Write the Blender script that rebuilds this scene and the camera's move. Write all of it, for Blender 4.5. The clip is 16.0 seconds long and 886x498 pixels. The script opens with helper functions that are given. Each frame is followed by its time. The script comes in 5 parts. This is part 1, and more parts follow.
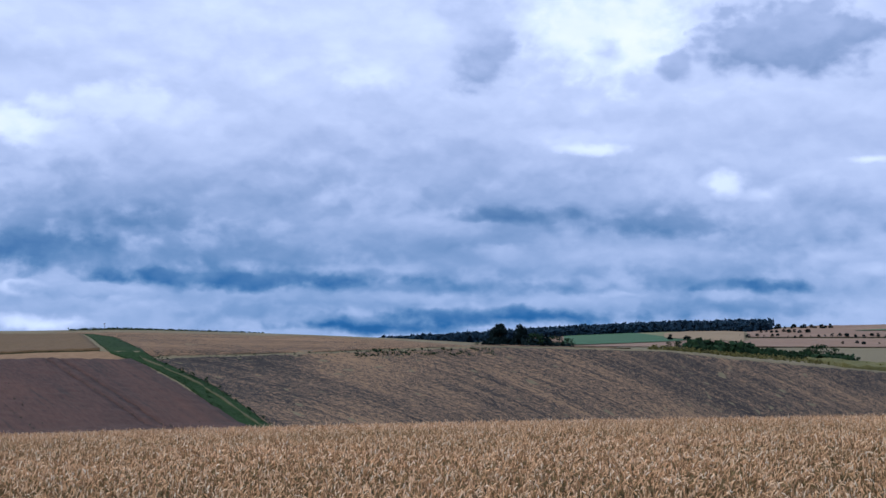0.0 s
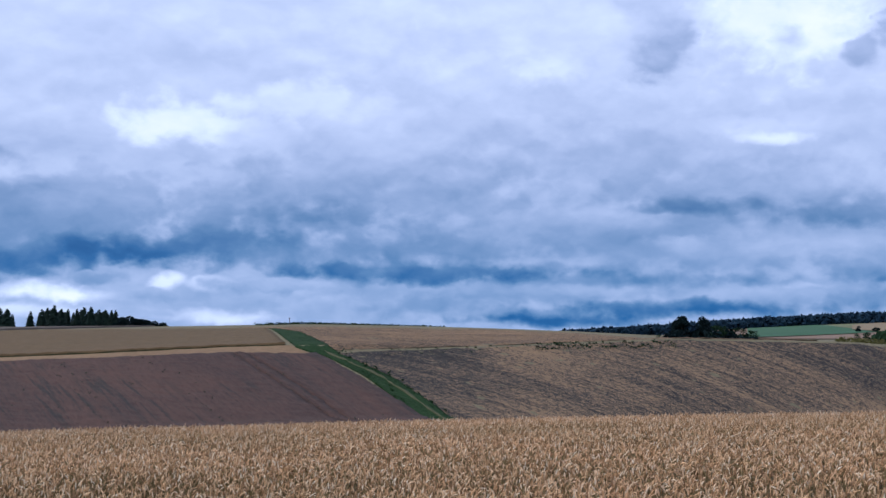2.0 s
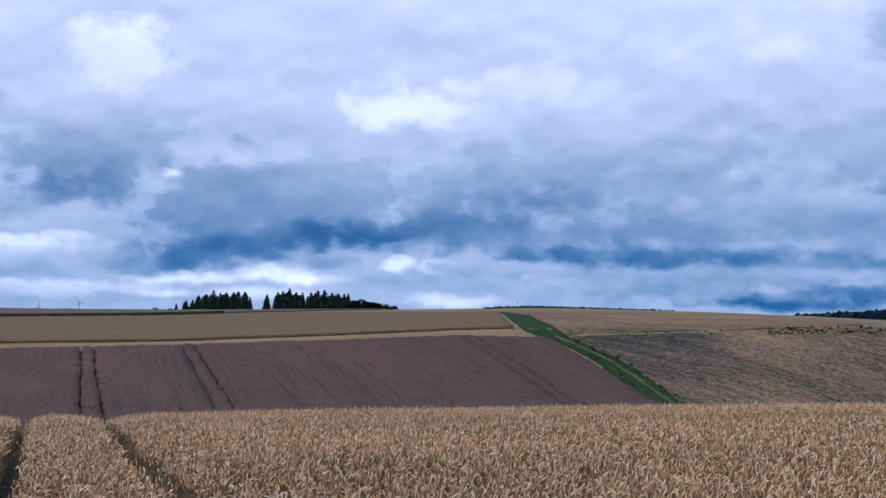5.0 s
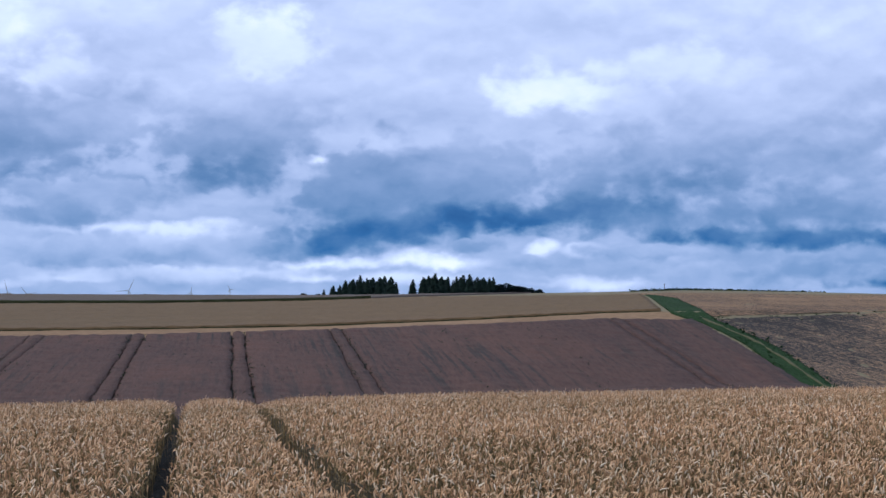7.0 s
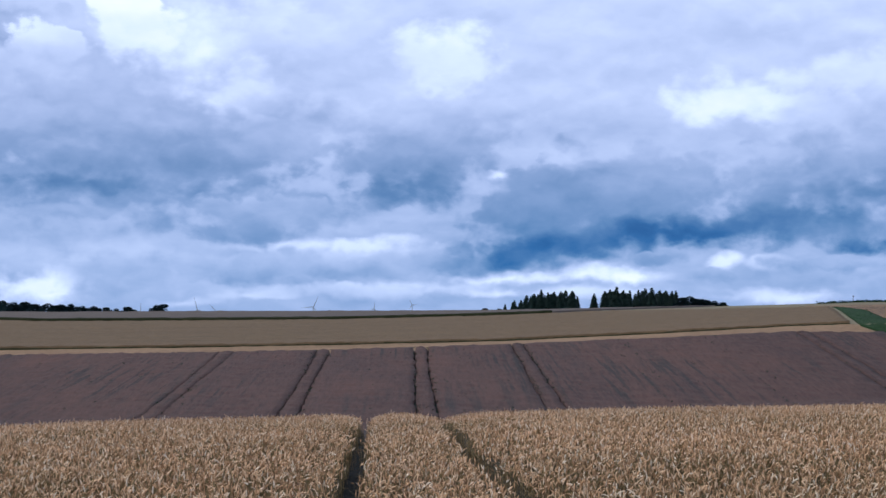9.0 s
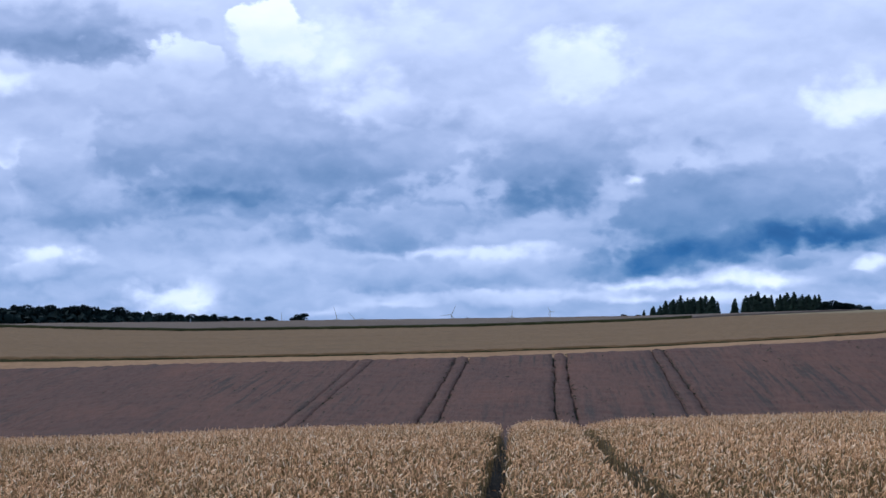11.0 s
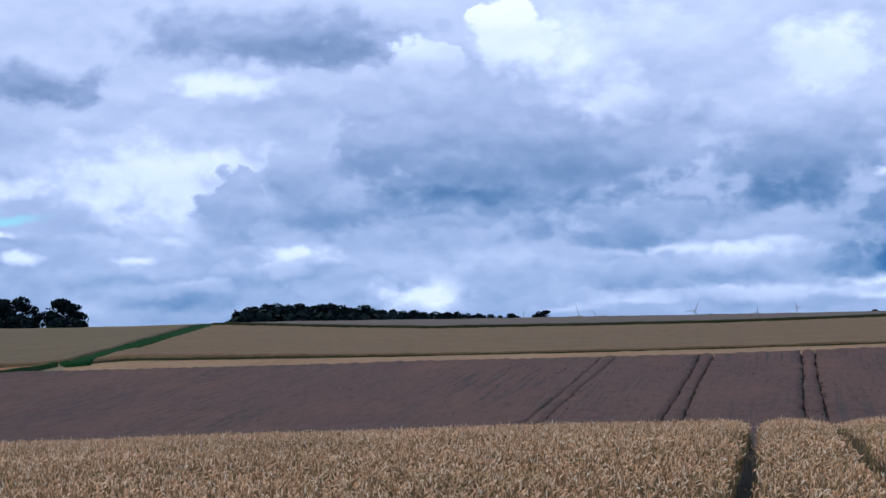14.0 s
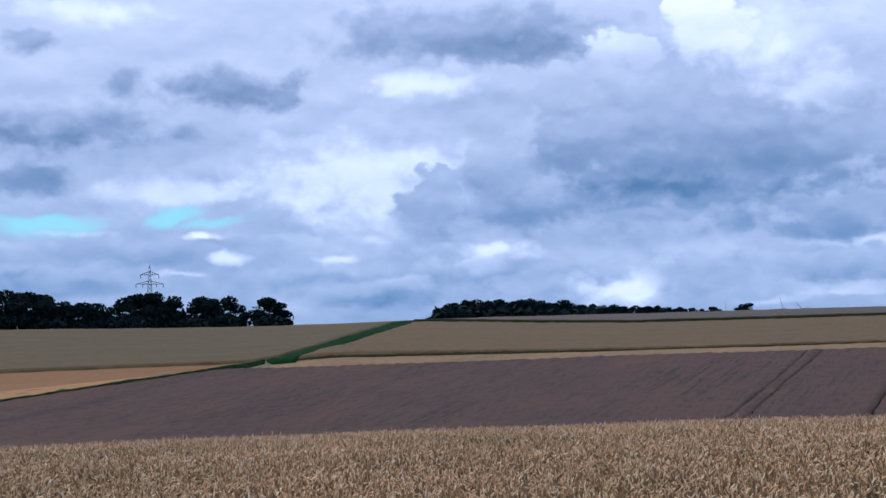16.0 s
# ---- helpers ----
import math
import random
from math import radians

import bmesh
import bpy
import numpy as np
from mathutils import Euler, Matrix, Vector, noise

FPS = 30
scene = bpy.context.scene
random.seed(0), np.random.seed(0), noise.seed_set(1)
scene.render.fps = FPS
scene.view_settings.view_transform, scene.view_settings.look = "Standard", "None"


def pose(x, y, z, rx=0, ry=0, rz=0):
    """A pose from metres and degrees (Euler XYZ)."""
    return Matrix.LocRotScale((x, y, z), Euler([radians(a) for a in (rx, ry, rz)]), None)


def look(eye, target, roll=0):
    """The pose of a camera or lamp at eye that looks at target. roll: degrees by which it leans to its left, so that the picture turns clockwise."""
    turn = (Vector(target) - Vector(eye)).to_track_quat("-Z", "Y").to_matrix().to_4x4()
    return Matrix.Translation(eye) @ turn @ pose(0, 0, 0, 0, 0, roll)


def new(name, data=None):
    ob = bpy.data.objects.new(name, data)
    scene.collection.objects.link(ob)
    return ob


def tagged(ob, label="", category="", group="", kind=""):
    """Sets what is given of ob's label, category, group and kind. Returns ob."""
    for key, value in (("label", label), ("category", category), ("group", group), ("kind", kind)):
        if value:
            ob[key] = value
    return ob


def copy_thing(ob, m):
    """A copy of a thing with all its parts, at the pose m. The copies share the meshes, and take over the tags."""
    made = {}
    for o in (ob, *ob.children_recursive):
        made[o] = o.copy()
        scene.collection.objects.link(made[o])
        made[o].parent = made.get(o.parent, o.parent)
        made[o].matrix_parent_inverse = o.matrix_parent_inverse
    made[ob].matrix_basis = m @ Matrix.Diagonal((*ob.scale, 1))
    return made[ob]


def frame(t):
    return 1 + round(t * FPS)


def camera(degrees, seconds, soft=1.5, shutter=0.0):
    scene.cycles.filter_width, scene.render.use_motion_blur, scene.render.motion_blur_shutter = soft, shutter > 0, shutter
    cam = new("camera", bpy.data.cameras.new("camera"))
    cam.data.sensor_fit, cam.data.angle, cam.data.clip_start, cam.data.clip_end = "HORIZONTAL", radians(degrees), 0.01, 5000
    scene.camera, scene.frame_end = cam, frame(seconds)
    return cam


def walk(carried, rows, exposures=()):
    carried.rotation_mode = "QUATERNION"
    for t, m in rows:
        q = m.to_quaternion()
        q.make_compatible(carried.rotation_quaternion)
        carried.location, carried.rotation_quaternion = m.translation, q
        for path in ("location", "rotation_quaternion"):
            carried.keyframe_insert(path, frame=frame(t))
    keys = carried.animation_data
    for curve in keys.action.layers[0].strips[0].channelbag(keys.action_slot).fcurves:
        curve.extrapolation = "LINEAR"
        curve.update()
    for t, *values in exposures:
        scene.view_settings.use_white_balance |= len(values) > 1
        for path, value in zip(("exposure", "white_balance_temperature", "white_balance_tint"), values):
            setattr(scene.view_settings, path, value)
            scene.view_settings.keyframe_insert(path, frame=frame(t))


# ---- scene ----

# ---- camera ----
EYE = 1.8
cam = camera(32.15, 16.0)
# seconds, heading (left of +y), upward tilt, lean, in degrees; the camera swings on an arm round the standing point
ROWS = [
    (0.0, 0.00, 4.33, 0.41),
    (0.5, 1.71, 4.15, 0.52),
    (1.0, 3.51, 4.01, 0.45),
    (1.5, 5.13, 3.95, 0.23),
    (2.0, 6.70, 4.04, 0.27),
    (2.5, 8.13, 3.83, 0.54),
    (3.0, 9.44, 3.49, 0.70),
    (3.5, 10.91, 3.29, 0.64),
    (4.0, 12.33, 3.37, 0.64),
    (4.2, 12.87, 3.40, 0.68),
    (6.5, 19.45, 2.92, 0.29),
    (7.0, 20.58, 2.72, 0.29),
    (7.5, 21.80, 2.61, 0.25),
    (8.0, 23.73, 2.70, 0.11),
    (8.5, 25.69, 2.88, -0.06),
    (8.7, 26.38, 3.04, -0.06),
    (11.0, 32.42, 3.54, -0.51),
    (11.5, 34.03, 3.48, -0.69),
    (12.0, 35.67, 3.37, -0.49),
    (12.5, 37.19, 3.39, -0.55),
    (13.0, 38.61, 3.51, -0.54),
    (13.5, 39.92, 3.46, -0.52),
    (14.0, 41.40, 3.51, -0.65),
    (14.5, 43.89, 3.58, -0.56),
    (15.0, 45.91, 3.40, -0.59),
    (15.5, 47.36, 3.34, -0.87),
    (16.0, 48.80, 3.45, -1.17),
]


def eye_row(heading, tilt, lean):
    h, p = radians(heading), radians(tilt)
    eye = Vector((-0.25 * math.sin(h), 0.25 * math.cos(h), EYE))
    way = Vector((-math.sin(h) * math.cos(p), math.cos(h) * math.cos(p), math.sin(p)))
    return look(eye, eye + way, lean)


walk(cam, [(t, eye_row(h, p, l)) for t, h, p, l in ROWS], [(0.0, 0.08, 6460, 9.3), (8.0, 0.1, 6450, 9), (12.5, 0.09, 6420, 8.5), (16.0, 0.06, 6370, 7.5)])

# ---- sky and sun ----
SUN_HEAD, SUN_UP = 118.0, 42.0
sun = new("sun", bpy.data.lights.new("sun", "SUN"))
sun.data.energy, sun.data.angle, sun.data.color = 1.5, radians(14), (1.0, 0.9, 0.74)
sun.matrix_world = look((0, 0, 0), (math.sin(radians(SUN_HEAD)) * math.cos(radians(SUN_UP)), -math.cos(radians(SUN_HEAD)) * math.cos(radians(SUN_UP)), -math.sin(radians(SUN_UP))))

world = bpy.data.worlds.new("world")
scene.world = world
world.use_nodes = True
wn = world.node_tree
wn.nodes.clear()
sky_tree = wn


def set_operation(n, v):
    n.operation = v


def set_clamp(n, v):
    n.use_clamp = v


def set_vector(n, v):
    n.vector_type = v


def set_interpolation(n, v):
    n.interpolation_type = v


def set_feature(n, v):
    n.feature = v


def set_data(n, v):
    n.data_type = v


SETTERS = {"operation": set_operation, "use_clamp": set_clamp, "vector_type": set_vector, "interpolation_type": set_interpolation, "data_type": set_data, "feature": set_feature}


def wnode(kind, **sets):
    n = wn.nodes.new("ShaderNode" + kind)
    for key, value in sets.items():
        SETTERS[key](n, value)
    return n


def wlink(a, b):
    wn.links.new(a, b)


def wmath(op, a, b=0.0, c=0.0, clamp=False):
    n = wnode("Math", operation=op, use_clamp=clamp)
    for sock, val in zip(n.inputs, (a, b, c)):
        if isinstance(val, (int, float)):
            sock.default_value = val
        else:
            wlink(val, sock)
    return n.outputs[0]


# heading and height of every direction of the sky, in degrees
way = wnode("TexCoord").outputs["Generated"]
parts = wnode("SeparateXYZ")
wlink(way, parts.inputs[0])
turn = wmath("MULTIPLY", wmath("ARCTAN2", wmath("MULTIPLY", parts.outputs[0], -1.0), parts.outputs[1]), 180 / math.pi)
rise = wmath("MULTIPLY", wmath("ARCSINE", parts.outputs[2]), 180 / math.pi)
flat = wnode("CombineXYZ")
wlink(turn, flat.inputs[0])
wlink(rise, flat.inputs[1])


def sky_noise(sx, sy, detail, rough, colour=False, shift=0.0, lift=0.0, place=None):
    mp = wnode("Mapping")
    mp.inputs["Scale"].default_value = (sx, sy, 1)
    mp.inputs["Location"].default_value = (shift, shift * 0.7 + lift * sy, shift)
    wlink(place or flat.outputs[0], mp.inputs[0])
    n = wnode("TexNoise")
    n.inputs["Scale"].default_value, n.inputs["Detail"].default_value, n.inputs["Roughness"].default_value = 1.0, detail, rough
    wlink(mp.outputs[0], n.inputs["Vector"])
    return n.outputs["Color" if colour else "Fac"]


def drift(colour, sx, sy):
    a = wnode("VectorMath", operation="SUBTRACT")
    wlink(colour, a.inputs[0])
    a.inputs[1].default_value = (0.5, 0.5, 0.5)
    b = wnode("VectorMath", operation="MULTIPLY")
    wlink(a.outputs[0], b.inputs[0])
    b.inputs[1].default_value = (sx, sy, 0)
    return b.outputs[0]


def plus(a, b):
    n = wnode("VectorMath", operation="ADD")
    wlink(a, n.inputs[0])
    wlink(b, n.inputs[1])
    return n.outputs[0]


# the air stirs every cloud's outline, in large and in small
stirred = plus(plus(flat.outputs[0], drift(sky_noise(0.25, 0.5, 3, 0.5, True), 1.0, 0.5)), drift(sky_noise(0.9, 1.3, 4, 0.5, True, 7.0), 0.8, 0.5))
wisps = sky_noise(0.2, 0.6, 4, 0.5, False, 3.0)
# lumps of cloud catch the light above and darken below
fluff = wmath("SUBTRACT", sky_noise(0.34, 0.62, 6, 0.52, False, 11.0, -0.28, stirred), sky_noise(0.34, 0.62, 6, 0.52, False, 11.0, 0.28, stirred))


def lumps(sx, sy, detail, shift, lift=0.0):
    """Rounded heads of cloud: nought at the middle of each, rising towards the creases between them."""
    mp = wnode("Mapping")
    mp.inputs["Scale"].default_value = (sx, sy, 1)
    mp.inputs["Location"].default_value = (shift, shift * 0.7 + lift * sy, shift)
    wlink(stirred, mp.inputs[0])
    v = wnode("TexVoronoi", feature="SMOOTH_F1")
    v.inputs["Scale"].default_value, v.inputs["Detail"].default_value, v.inputs["Roughness"].default_value, v.inputs["Smoothness"].default_value = 1.0, detail, 0.5, 0.6
    wlink(mp.outputs[0], v.inputs["Vector"])
    return v.outputs["Distance"]


heads = wmath("SUBTRACT", lumps(0.5, 0.8, 2, 5.0, 0.16), lumps(0.5, 0.8, 2, 5.0, -0.16))
fluff = wmath("ADD", wmath("MULTIPLY", fluff, 0.34), wmath("MULTIPLY", heads, 0.08))
billow = wmath("ADD", wmath("MULTIPLY_ADD", sky_noise(0.75, 1.0, 7, 0.55, False, 23.0), 0.95, -0.475), wmath("MULTIPLY_ADD", lumps(0.8, 1.15, 2, 9.0), 0.45, -0.27))
# open sky thins towards the horizon
base = wmath("MULTIPLY_ADD", wmath("MULTIPLY_ADD", rise, 0.03, 0.4, True), 0.55, 0.3)

overhead = wmath("MULTIPLY", wmath("MULTIPLY_ADD", rise, 0.16, -0.4, True), 0.75)

PUFFS = []


def puff(head, up, wide, high, shine, cover, crisp, lean=0.0, crown=None):
    """One cloud or bank of cloud: its place and half size in degrees, how bright, how thick and how sharp its rim is; crown: how bright its top is."""
    PUFFS.append((head, up, wide, high, shine, cover, crisp, lean, crown))


def clouds():
    puff(0.1, 12.30, 21.22, 4.24, 0.78, 0.80, 0.00)
    puff(0.0, 4.35, 21.22, 3.30, 0.40, 0.75, 0.00)
    puff(-6.2, 12.48, 4.24, 2.59, 0.93, 0.90, 0.20)
    puff(1.0, 12.09, 2.59, 1.41, 0.72, 0.70, 0.10)
    puff(-1.1, 12.31, 1.77, 2.12, 0.58, 0.85, 0.60, 0, .7)
    puff(2.7, 10.72, 1.77, 0.59, 0.86, 0.80, 0.20)
    puff(4.0, 11.52, 0.71, 0.59, 0.87, 0.70, 0.10)
    puff(12.9, 9.48, 2.83, 0.83, 0.86, 0.70, 0.10)
    puff(7.6, 11.53, 4.72, 1.41, 0.80, 0.60, 0.00)
    puff(-4.1, 8.35, 4.01, 0.71, 0.84, 0.80, 0.10)
    puff(-5.4, 8.10, 1.65, 0.26, 0.93, 0.80, 0.10)
    puff(-2.4, 7.62, 2.83, 0.47, 0.76, 0.60, 0.00)
    puff(2.9, 8.32, 4.24, 1.18, 0.58, 0.70, 0.00)
    puff(-3.5, 6.36, 4.48, 0.94, 0.42, 0.80, 0.20)
    puff(-2.4, 5.52, 3.07, 0.33, 0.30, 0.80, 0.20)
    puff(-14.4, 5.74, 3.54, 1.06, 0.53, 0.80, 0.10)
    puff(-11.8, 6.30, 1.41, 0.47, 0.80, 0.70, 0.10)
    puff(3.9, 4.10, 6.13, 0.66, 0.42, 0.80, 0.00)
    puff(-4.8, 3.53, 4.01, 0.52, 0.40, 0.80, 0.00)
    puff(0.9, 5.40, 1.77, 0.35, 0.62, 0.70, 0.20)
    puff(-7.3, 4.37, 4.01, 0.52, 0.58, 0.80, 0.10)
    puff(-13.8, 4.32, 3.30, 0.83, 0.58, 0.70, 0.10)
    puff(0.7, 2.87, 8.49, 0.47, 0.27, 0.80, 0.10)
    puff(-9.7, 3.11, 4.01, 0.47, 0.33, 0.80, 0.10)
    puff(6.4, 2.40, 4.01, 0.35, 0.55, 0.80, 0.10)
    puff(11.5, 1.71, 4.01, 0.40, 0.60, 0.80, 0.10)
    puff(14.9, 1.36, 2.83, 0.28, 0.80, 0.80, 0.20)
    puff(3.0, 1.59, 4.01, 0.35, 0.26, 0.80, 0.10)
    puff(-4.6, 2.27, 2.83, 0.28, 0.63, 0.80, 0.10)
    puff(-9.7, 2.28, 4.72, 0.28, 0.55, 0.80, 0.10)
    puff(-14.4, 2.17, 2.59, 0.35, 0.60, 0.80, 0.10)
    puff(-1.4, 1.42, 3.54, 0.14, 0.60, 0.80, 0.10)
    puff(-6.6, 2.65, 1.41, 0.19, 0.68, 0.70, 0.10)
    puff(-7.7, 1.86, 3.77, 0.24, 0.50, 0.70, 0.10)
    puff(22.4, 4.05, 11.79, 2.59, 0.42, 0.60, 0.00)
    puff(22.6, 10.03, 4.72, 1.89, 0.73, 0.80, 0.10)
    puff(16.5, 8.57, 3.07, 0.94, 0.92, 0.85, 0.10, 14)
    puff(17.7, 8.02, 1.41, 0.59, 0.90, 0.60, 0.00)
    puff(14.6, 9.23, 2.12, 0.80, 0.90, 0.70, 0.00)
    puff(11.4, 9.48, 3.54, 0.99, 0.85, 0.70, 0.10)
    puff(14.2, 8.61, 1.18, 0.42, 0.90, 0.70, 0.20)
    puff(23.9, 6.80, 3.07, 0.83, 0.62, 0.70, 0.10)
    puff(26.8, 1.90, 3.07, 0.31, 0.78, 0.80, 0.10)
    puff(20.4, 2.22, 2.12, 0.38, 0.96, 0.90, 0.20)
    puff(22.4, 1.67, 5.19, 0.33, 0.82, 0.80, 0.10)
    puff(15.1, 1.56, 2.59, 0.28, 0.74, 0.80, 0.10)
    puff(10.9, 1.93, 2.59, 0.28, 0.50, 0.80, 0.10)
    puff(36.7, 4.41, 1.65, 0.47, 0.70, 0.60, 0.10)
    puff(31.3, 3.90, 2.24, 0.35, 0.60, 0.70, 0.10)
    puff(28.8, 4.46, 2.59, 0.31, 0.62, 0.70, 0.10)
    puff(36.9, 2.88, 2.12, 0.47, 0.70, 0.60, 0.00)
    puff(29.8, 1.53, 3.07, 0.28, 0.60, 0.70, 0.10)
    puff(33.9, 1.49, 2.59, 0.21, 0.82, 0.70, 0.10)
    puff(36.7, 1.26, 1.89, 0.24, 0.75, 0.70, 0.10)
    puff(33.9, 1.90, 5.19, 1.18, 0.70, 0.35, 0.00)
    puff(61.9, 12.20, 4.01, 0.75, 0.93, 0.80, 0.10)
    puff(55.3, 10.46, 3.54, 0.94, 0.70, 0.70, 0.10)
    puff(52.6, 8.26, 5.19, 0.42, 0.70, 0.80, 0.10)
    puff(63.3, 9.45, 2.59, 0.75, 0.60, 0.80, 0.10)
    puff(58.9, 7.15, 4.48, 0.75, 0.58, 0.80, 0.10)
    puff(61.9, 5.70, 3.07, 0.66, 0.60, 0.80, 0.10)
    puff(54.1, 11.21, 5.19, 1.65, 0.70, 0.70, 0.10)
    puff(47.3, 8.72, 3.54, 1.06, 0.56, 0.80, 0.20)
    puff(30.0, 10.56, 5.66, 2.83, 0.74, 0.80, 0.20)
    puff(38.9, 6.73, 7.07, 3.77, 0.38, 0.97, 0.72, 0, .66)
    puff(46.3, 5.40, 3.54, 1.89, 0.46, 0.95, 0.70, 0, .62)
    puff(33.8, 11.72, 1.65, 1.18, 0.76, 0.85, 0.45, 0, .86)
    puff(42.1, 4.44, 2.83, 0.28, 0.56, 0.70, 0.20)
    puff(51.0, 2.27, 7.78, 1.41, 0.72, 0.50, 0.00)
    puff(42.8, 2.66, 5.89, 1.18, 0.72, 0.45, 0.00)
    puff(39.4, 3.18, 3.77, 0.75, 0.72, 0.70, 0.10)
    puff(35.9, 2.32, 2.83, 0.75, 0.56, 0.85, 0.45, 0, .7)
    puff(33.3, 3.36, 3.07, 0.24, 0.85, 0.70, 0.10)
    puff(28.7, 2.01, 2.24, 0.26, 0.80, 0.70, 0.10)


def great_clouds():
    # over the pylon
    puff(52.6, 6.27, 6.32, 1.68, 0.88, 0.92, 0.12)
    puff(58.9, 5.69, 3.37, 0.84, 0.84, 0.85, 0.20)
    puff(49.6, 9.57, 2.74, 0.63, 0.92, 0.90, 0.18)
    puff(62.9, 10.36, 2.95, 1.05, 0.74, 0.80, 0.20)
    puff(46.6, 11.16, 6.74, 1.26, 0.40, 0.95, 0.12, 0, 0.55)
    puff(45.1, 10.71, 3.58, 0.59, 0.32, 0.80, 0.10)
    puff(56.8, 9.42, 3.40, 1.10, 0.26, 0.95, 0.34, 0, 0.50)
    puff(60.5, 9.59, 1.05, 0.80, 0.36, 0.90, 0.34, 0, 0.53)
    puff(63.7, 11.04, 1.16, 0.55, 0.44, 0.85, 0.50, 0, 0.59)
    puff(62.5, 7.94, 5.60, 1.25, 0.34, 0.95, 0.15, 0, 0.50)
    puff(62.9, 7.63, 3.16, 0.46, 0.30, 0.80, 0.10)
    puff(63.9, 5.99, 2.11, 0.76, 0.32, 0.90, 0.40, 0, 0.49)
    puff(58.9, 6.94, 4.21, 0.51, 0.60, 0.80, 0.20)
    puff(47.1, 8.47, 3.79, 0.72, 0.60, 0.80, 0.20)
    # over the stubble hill
    puff(-6.4, 12.27, 3.79, 1.89, 0.92, 0.80, 0.18)
    puff(-0.3, 7.30, 10.95, 1.89, 0.50, 0.60, 0.10)
    puff(11.2, 8.73, 5.47, 1.26, 0.66, 0.60, 0.20, 0, 0.78)
    puff(-12.9, 11.69, 4.21, 1.68, 0.38, 0.95, 0.60, 0, 0.59)
    puff(-8.7, 10.89, 0.84, 0.74, 0.44, 0.80, 0.50, 0, 0.57)
    puff(-6.1, 11.66, 0.84, 0.59, 0.62, 0.80, 0.40, 0, 0.70)
    puff(-1.4, 11.27, 1.47, 1.58, 0.40, 0.90, 0.55, 0, 0.63)
    puff(1.2, 11.67, 3.58, 1.68, 0.70, 0.70, 0.30, 0, 0.82)
    puff(2.7, 10.41, 1.89, 0.46, 0.85, 0.56, 0.18)
    puff(7.5, 6.56, 5.89, 1.47, 0.38, 0.85, 0.30, 0, 0.57)
    puff(14.2, 5.55, 4.21, 1.58, 0.34, 0.85, 0.25, 0, 0.53)
    puff(-4.6, 6.05, 6.74, 1.26, 0.38, 0.80, 0.30, 0, 0.59)
    puff(-2.4, 5.67, 3.16, 0.46, 0.21, 0.80, 0.10)
    puff(-8.3, 5.30, 4.21, 0.59, 0.22, 0.85, 0.20, 0, 0.37)
    puff(-12.8, 5.16, 3.79, 1.26, 0.38, 0.70, 0.20, 0, 0.57)
    puff(2.8, 4.75, 8.00, 0.95, 0.38, 0.80, 0.25, 0, 0.57)
    puff(13.1, 3.84, 5.47, 0.95, 0.24, 0.85, 0.20, 0, 0.39)
    puff(7.6, 3.26, 9.05, 0.46, 0.08, 0.90, 0.20, 0, 0.27)
    puff(-9.7, 3.53, 4.63, 0.84, 0.32, 0.80, 0.30, 0, 0.53)
    puff(-11.2, 3.01, 2.74, 0.38, 0.20, 0.80, 0.20)
    puff(-3.5, 3.74, 4.21, 0.84, 0.36, 0.80, 0.30, 0, 0.59)
    puff(3.4, 2.43, 5.47, 0.55, 0.36, 0.80, 0.30, 0, 0.61)
    puff(-5.6, 2.28, 3.37, 0.42, 0.44, 0.80, 0.30, 0, 0.69)
    puff(-2.5, 1.80, 6.32, 0.42, 0.04, 0.90, 0.20, 0, 0.17)
    puff(2.6, 1.39, 4.63, 0.29, 0.04, 0.85, 0.10)
    puff(-10.8, 2.18, 4.84, 0.51, 0.22, 0.80, 0.20, 0, 0.39)
    puff(15.3, 2.63, 1.26, 0.38, 0.90, 0.72, 0.24)
    puff(12.9, 2.51, 2.95, 0.42, 0.72, 0.80, 0.30, 0, 0.86)
    puff(11.1, 1.96, 3.16, 0.38, 0.36, 0.80, 0.30, 0, 0.57)
    puff(14.3, 1.42, 2.32, 0.29, 0.86, 0.80, 0.12)
    puff(-10.6, 6.73, 1.31, 0.63, 0.92, 0.76, 0.27, 0, 0.95)
    puff(-15.6, 7.58, 1.05, 0.21, 0.92, 0.72, 0.18)
    puff(-15.6, 3.59, 1.05, 0.34, 0.66, 0.60, 0.30)
    puff(-5.6, 8.10, 1.89, 0.29, 0.92, 0.64, 0.12)
    puff(14.8, 8.48, 0.95, 0.34, 0.92, 0.64, 0.18)
    # over the spruces
    puff(16.9, 8.62, 2.74, 1.26, 0.92, 0.80, 0.24)
    puff(27.2, 9.93, 2.00, 1.52, 0.90, 0.95, 0.30, 0, 0.95)
    puff(35.6, 10.66, 1.47, 0.84, 0.90, 0.80, 0.18)
    puff(10.8, 6.48, 5.05, 1.89, 0.38, 0.90, 0.50, 0, 0.61)
    puff(12.3, 5.05, 5.47, 0.84, 0.28, 0.80, 0.10)
    puff(6.8, 5.80, 3.79, 1.26, 0.40, 0.85, 0.40, 0, 0.59)
    puff(13.3, 8.27, 1.89, 0.74, 0.66, 0.80, 0.50, 0, 0.80)
    puff(9.2, 7.89, 2.53, 0.74, 0.60, 0.70, 0.40, 0, 0.74)
    puff(28.3, 6.43, 3.58, 1.58, 0.32, 0.92, 0.50, 0, 0.59)
    puff(28.7, 5.22, 3.16, 0.51, 0.24, 0.85, 0.10)
    puff(34.8, 6.87, 3.16, 1.89, 0.34, 0.90, 0.45, 0, 0.61)
